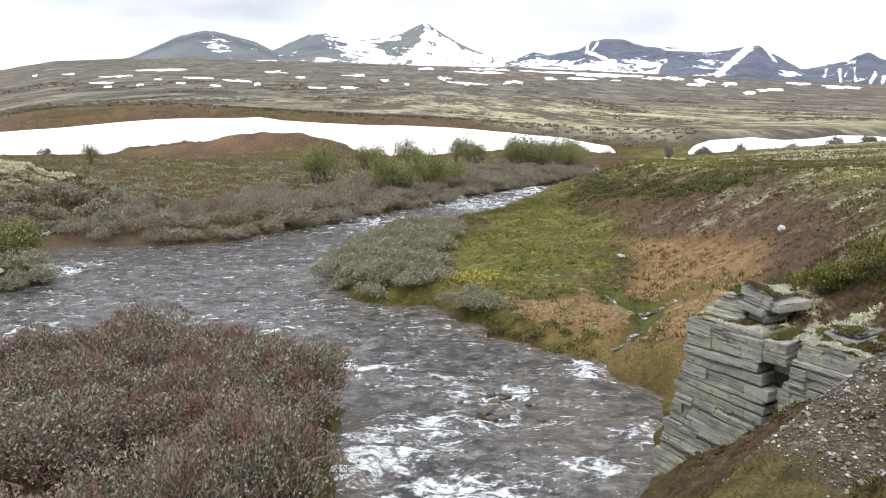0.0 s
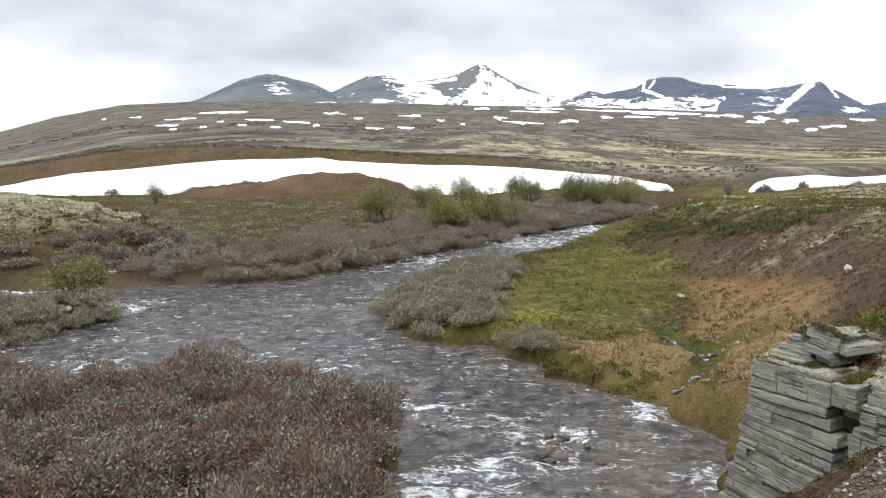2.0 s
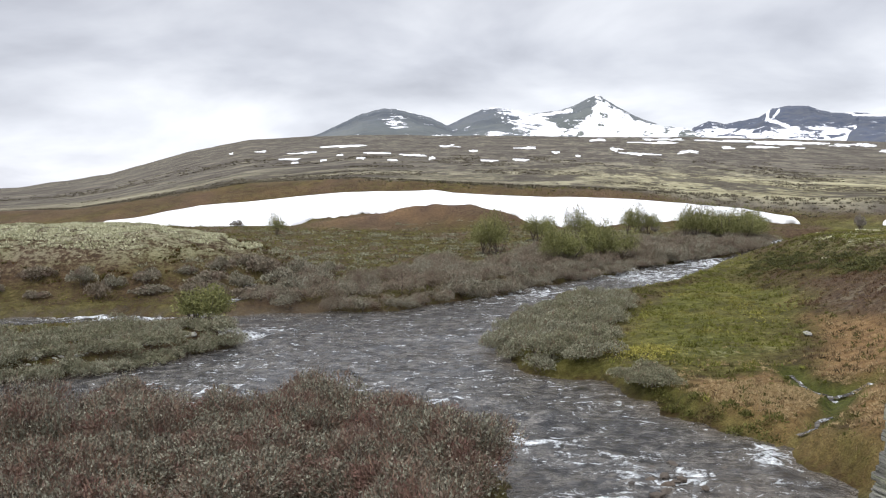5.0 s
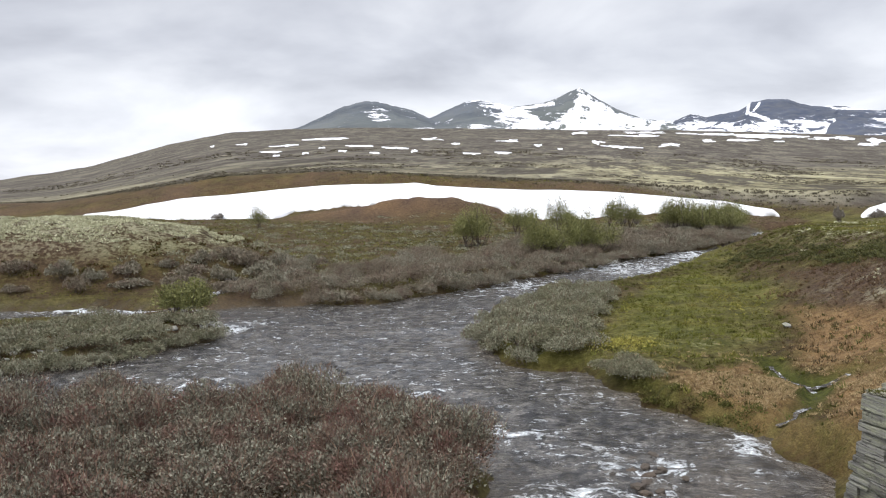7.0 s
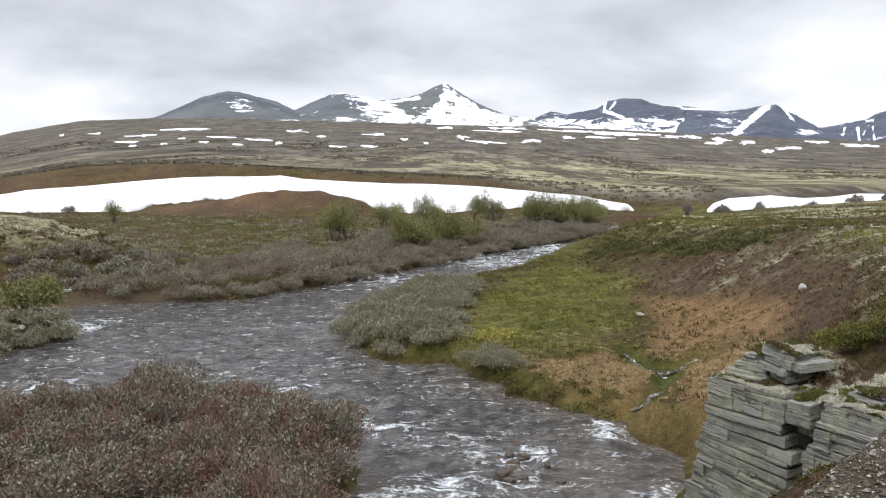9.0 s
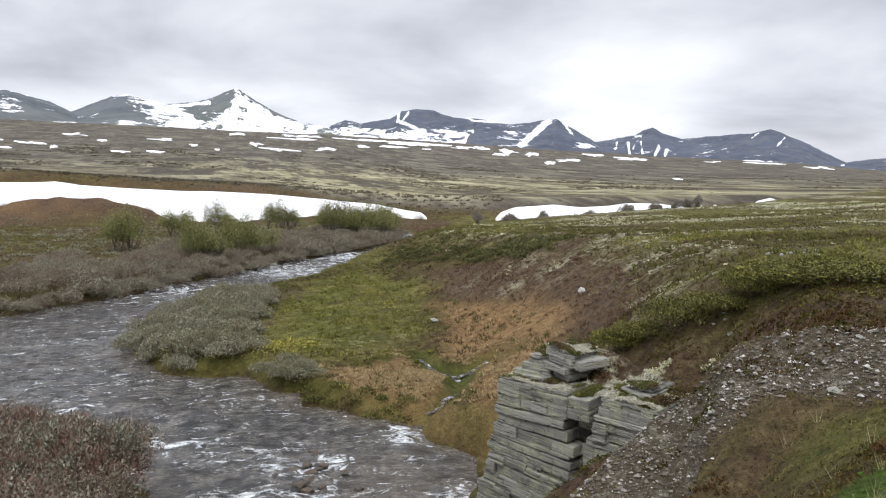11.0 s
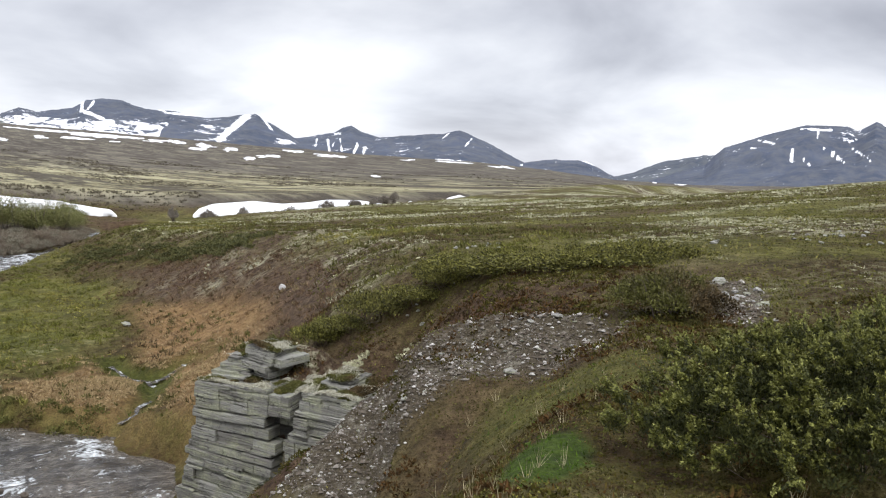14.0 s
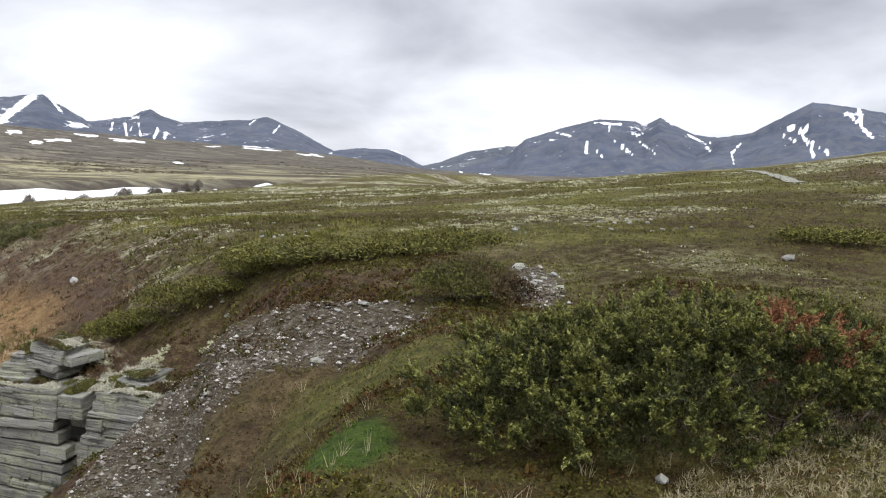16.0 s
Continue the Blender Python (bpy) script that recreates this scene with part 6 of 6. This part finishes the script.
# heather that creeps over the rubble and the near bluff
hx, hy = np.random.default_rng(52).uniform((1.2, 2.2), (11, 15.5), (12000, 2)).T
hm = zones(hx, hy, land(hx, hy, False))
cu, cw = (hx - 4.0) * 0.585 - (hy - 14.5) * 0.811, (hx - 4.0) * 0.811 + (hy - 14.5) * 0.585
keep = (side_of(hx, hy, BLUFF) > -2.2) & (hm["moss"] < 0.3) & (hm["grass"] < 0.35) & (fade_noise(hx, hy, 0.9, 69, 3) > 0.02 + 0.13 * hm["gravel"]) & ~((cu > -0.5) & (cu < 3.3) & (cw > -0.1) & (cw < 1.15)) & (river_side(hx, hy) > 0.1) & (np.hypot(hx, hy) > 2.6)
clumps("heather_mat", "red-brown heather and crowberry cushions on the bluff", "heath", np.stack([hx, hy], -1)[keep], np.random.default_rng(53).uniform(0.04, 0.11, keep.sum()), 13, 0.036, M_CROWBERRY, 315, 0.6)
# lichen cushions on the rubble round the top of the crag
lu, lw = np.random.default_rng(60).uniform((0.2, 0.95), (4.6, 2.9), (1500, 2)).T
lx, ly = 4.0 + 0.585 * lu + 0.811 * lw, 14.5 - 0.811 * lu + 0.585 * lw
keep = (fade_noise(lu, lw, 0.5, 77, 3) > 0.16) & (off_ridge(lx, ly)[0] > 1.1) & (lu < 3.1) & (np.random.default_rng(62).random(1500) < 0.75)
clumps("crag_lichen", "cream lichen cushions on the rubble round the crag", "lichen", np.stack([lx, ly], -1)[keep], np.random.default_rng(61).uniform(0.04, 0.11, keep.sum()), 34, 0.032, M_LICHEN, 319, 0.6, 0.34, 0.1)
# bleached grass round the brook mouth
bx, by = np.random.default_rng(54).normal((4.3, 25.2), (1.2, 1.6), (2600, 2)).T
bx, by = np.concatenate([bx, np.random.default_rng(55).normal(6.8, 0.5, 900)]), np.concatenate([by, np.random.default_rng(56).normal(23.4, 1.6, 900)])
keep = (river_side(bx, by) > 0.5) & (off_line(bx, by, BROOK) > 0.5) & (fade_noise(bx, by, 1.2, 70, 3) > -0.2)
clumps("bleached_grass", "bleached straw-coloured grass beside the brook", "grass", np.stack([bx, by], -1)[keep], 0.10, 9, 0.085, M_TAN, 316, 0.4, 0.14, 0.5)
# tussocks that break up the hillside
tx, ty = np.random.default_rng(42).uniform((-4, 17), (20, 62), (16000, 2)).T
tz = land(tx, ty, False)
tm = zones(tx, ty, tz)
ok = (river_side(tx, ty) > 0.4) & (tx > np.interp(ty, [30, 38, 45, 52, 60], [-6, -7, -5.5, -3, 1])) & (np.random.default_rng(43).random(16000) < 0.35 + 0.4 * (fade_noise(tx, ty, 2.5, 66, 3) > 0)) & (np.hypot(tx - 4.6, ty - 14) > 3.6) & (np.minimum(off_line(tx, ty, BROOK), off_line(tx, ty, BROOK_ARM)) > 0.45)
tint = np.random.default_rng(48).random(16000)
size = np.random.default_rng(44).uniform(0.07, 0.20, 16000)
for name, label, pick, material in (("sedge_tussock", "dry orange-brown sedge tussocks on the slope", (tm["sedge"] > 0.35) & (tint > 0.42), M_SEDGE),
                                    ("red_heather_tussock", "red-brown heather tussocks on the hillside", (tm["sedge"] <= 0.35) & (tm["heather"] > 0.4), M_HEATHER),
                                    ("heather_tussock", "dark brown heather tussocks on the slope", (tm["heather"] <= 0.4) & ((tm["sedge"] > 0.35) & (tint <= 0.42)) | ((tm["sedge"] <= 0.35) & (tm["heather"] <= 0.4) & (tm["grass"] < 0.4)), M_CARPET),
                                    ("grass_tussock", "yellow-green grass tussocks in the meadow", (tm["sedge"] <= 0.35) & (tm["grass"] >= 0.4), M_TURF)):
    pick = pick & ok
    clumps(name, label, "grass", np.stack([tx, ty], -1)[pick], size[pick], 13, size[pick] * 0.75, material, 312, 0.55, 0.16, 0.7)
# dark green juniper mat along the crest of the hill
gk = np.random.default_rng(57).random(150) * 3
gx, gy = np.interp(gk, [0, 1, 2, 3], [8.6, 10.3, 12.4, 13.4]) + np.random.default_rng(58).normal(0, 0.7, 150), np.interp(gk, [0, 1, 2, 3], [57.5, 49.5, 42, 37]) + np.random.default_rng(59).normal(0, 1.1, 150)
clumps("creeping_juniper", "dark green creeping juniper along the crest of the hill", "shrub", np.stack([gx, gy], -1), 0.55, 110, 0.10, M_DARK_JUNIPER, 318, 0.3)
# scrub dotted over the wide plain, in drifts
pr, pa = 125 * (900 / 125) ** np.random.default_rng(45).random(26000), np.random.default_rng(46).uniform(-38, 47, 26000)
px, py = pr * np.sin(np.radians(pa)), pr * np.cos(np.radians(pa))
drift = fade_noise(px, py * 0.22, 26, 67, 4) + 0.3 * fade_noise(px, py * 0.4, 7, 68, 2)
ok = (zones(px, py, land(px, py, False))["plain"] > 0.6) & (drift > 0.22) & (side_of(px, py, BLUFF) < 0)
grow = (0.0010 + 0.0014 * np.random.default_rng(47).random(26000))[ok] * pr[ok]
clumps("plain_scrub", "dark dwarf birch and crowberry scrub scattered over the plain", "shrub", np.stack([px, py], -1)[ok], grow * 1.6, 9, grow * 0.8, M_SCRUB, 313, 0.10, 0.5, 0.0)
tufts = strew(211, 260, 2.6, 9, 25, 77, lambda x, y, z, m, k: (m["gravel"] < 0.5) & (k < 0.5))
clumps("dry_grass", "thin pale dry grass stalks", "grass", tufts, 0.05, 9, 0.20, M_STRAW, 304, 0.6, 0.014, 1.6)
pale_tufts = strew(214, 1500, 3.8, 7.5, 62, 78, lambda x, y, z, m, k: (y < 2.3) & (fade_noise(x, y, 0.9, 64) > -0.15))
clumps("pale_grass", "pale grey-green dry grass beside the juniper", "grass", pale_tufts, 0.07, 16, 0.045, M_STRAW, 311, 0.5, 0.05, 0.5)
low = strew(208, 2600, 42, 104, -40, 12, lambda x, y, z, m, k: (river_side(x, y) > 5) & (z < 2.2) & (x < np.interp(y, [45, 58, 75, 95], [-8, 0, 10, 22])))
clumps("low_willow", "low grey-brown willow scrub on the valley floor", "shrub", low[::2], 0.75, 44, 0.13, M_SILVER_WILLOW, 307, 0.35)
lip = np.stack([np.linspace(-36, 16, 1500), np.random.default_rng(5).normal(24, 1.6, 1500)], -1)
lip[:, 1] -= 12 * smooth(0, 9, lip[:, 0]) * np.random.default_rng(7).random(1500)
lip = np.stack([(along(FOOT, lip[:, 0]) + lip[:, 1]) * np.sin(np.radians(lip[:, 0])), (along(FOOT, lip[:, 0]) + lip[:, 1]) * np.cos(np.radians(lip[:, 0]))], -1)
clumps("dwarf_birch_scrub", "dark dwarf birch scrub along the terrace lip", "shrub", lip[np.random.default_rng(6).random(1500) < 0.45], 0.6, 16, 0.28, M_SCRUB, 308, 0.28)

# ---- stones ----
grit = strew(206, 170000, 4.5, 18, 18, 58, lambda x, y, z, m, k: k < m["gravel"] * 0.9)
pebbles("gravel", "loose grey-brown schist rubble on the eroded slope", grit, 0.018 + 0.075 * np.random.default_rng(17).random(len(grit)) ** 5, M_GRAVEL, 306)
stones = [stone_mesh(400 + i, M_PALE_ROCK) for i in range(5)]
rng = random.Random(9)


wet_stones = [stone_mesh(410 + i, M_WET) for i in range(3)]


def lay_stone(x, y, size, label="pale grey stone lying on the slope", group="loose stones", level=None, wet=None):
    ob = tagged(new("stone", rng.choice(wet_stones if wet else stones)), label, "stone", group)
    ob.matrix_world = pose(x, y, (at_ground(x, y) if level is None else level - 0.12 * size) + size * 0.12, rng.uniform(-15, 15), rng.uniform(-15, 15), rng.uniform(0, 360)) @ Matrix.Diagonal((size, size * rng.uniform(0.6, 1), size * rng.uniform(0.5, 0.9), 1))


for x, y in strew(207, 900, 5.0, 26, 18, 70, lambda x, y, z, m, k: k < m["gravel"])[:130]:
    lay_stone(x, y, rng.uniform(0.04, 0.10))
for i in range(26):
    lay_stone(-15.6 + rng.gauss(0, 0.9), 34.6 + rng.gauss(0, 0.7), rng.uniform(0.3, 1.0), "pale rounded river stone at the water", "river stones")
for i in range(26):
    k = i / 25
    lay_stone(lerp(-20.6, -16.0, k) + rng.gauss(0, 0.25), lerp(26.4, 33.0, k) + rng.gauss(0, 0.2), rng.uniform(0.15, 0.5), "pale rounded river stone at the water", "river stones")

for i in range(22):
    lay_stone(1.3 + rng.gauss(0, 0.5), 18.9 + rng.gauss(0, 0.7), rng.uniform(0.15, 0.42), "brown wet stone breaking the shallow rapids", "stones in the rapids", 0.02, M_WET)
for x, y, size in ((6.9, 33.1, 0.45), (10.3, 8.6, 0.3), (14.9, 6.4, 0.3), (3.97, 7.74, 0.17), (4.14, 7.72, 0.12), (5.04, 8.69, 0.15), (5.78, 7.6, 0.22), (6.8, 8.05, 0.16), (10.98, 27.9, 0.5), (4.35, 2.35, 0.15)):
    lay_stone(x, y, size)
for cx, cy, spread, count in ((12.5, 18.2, 0.5, 12), (18.8, 12.4, 0.9, 12), (15.4, 13.3, 0.4, 5), (8.45, 14.1, 0.3, 8), (9.0, 7.2, 0.3, 7), (9.8, 8.0, 0.25, 6), (18.2, 9.9, 0.6, 5)):
    for i in range(count):
        lay_stone(cx + rng.gauss(0, spread), cy + rng.gauss(0, spread), rng.uniform(0.08, 0.20), "pale lichen-covered stone lying in the heath", "stones in the heath")


# ---- track over the plateau ----
def make_track():
    line = [(66.9, 57), (66.2, 63), (65.3, 76), (64.4, 92), (63.5, 107)]  # azimuth, distance
    k = np.linspace(0, len(line) - 1, 90)
    az, r = np.radians(np.interp(k, np.arange(len(line)), [a for a, _ in line])), np.interp(k, np.arange(len(line)), [b for _, b in line])
    cx, cy = r * np.sin(az), r * np.cos(az)
    tx, ty = np.gradient(cx), np.gradient(cy)
    l = np.hypot(tx, ty)
    w = np.linspace(-0.42, 0.42, 5)[None] * (1 + 0.25 * fade_noise(k, k * 0, 2.0, 81, 2))[:, None]
    x, y = cx[:, None] - (ty / l)[:, None] * w, cy[:, None] + (tx / l)[:, None] * w
    me = mesh_of("track", np.stack([x, y, land(x, y) + 0.07], -1).reshape(-1, 3), grid_faces(*x.shape), M_ROCK, flat=False)
    tagged(new("track", me), "grey gravel track crossing the heath", "track", kind="structure")


make_track()
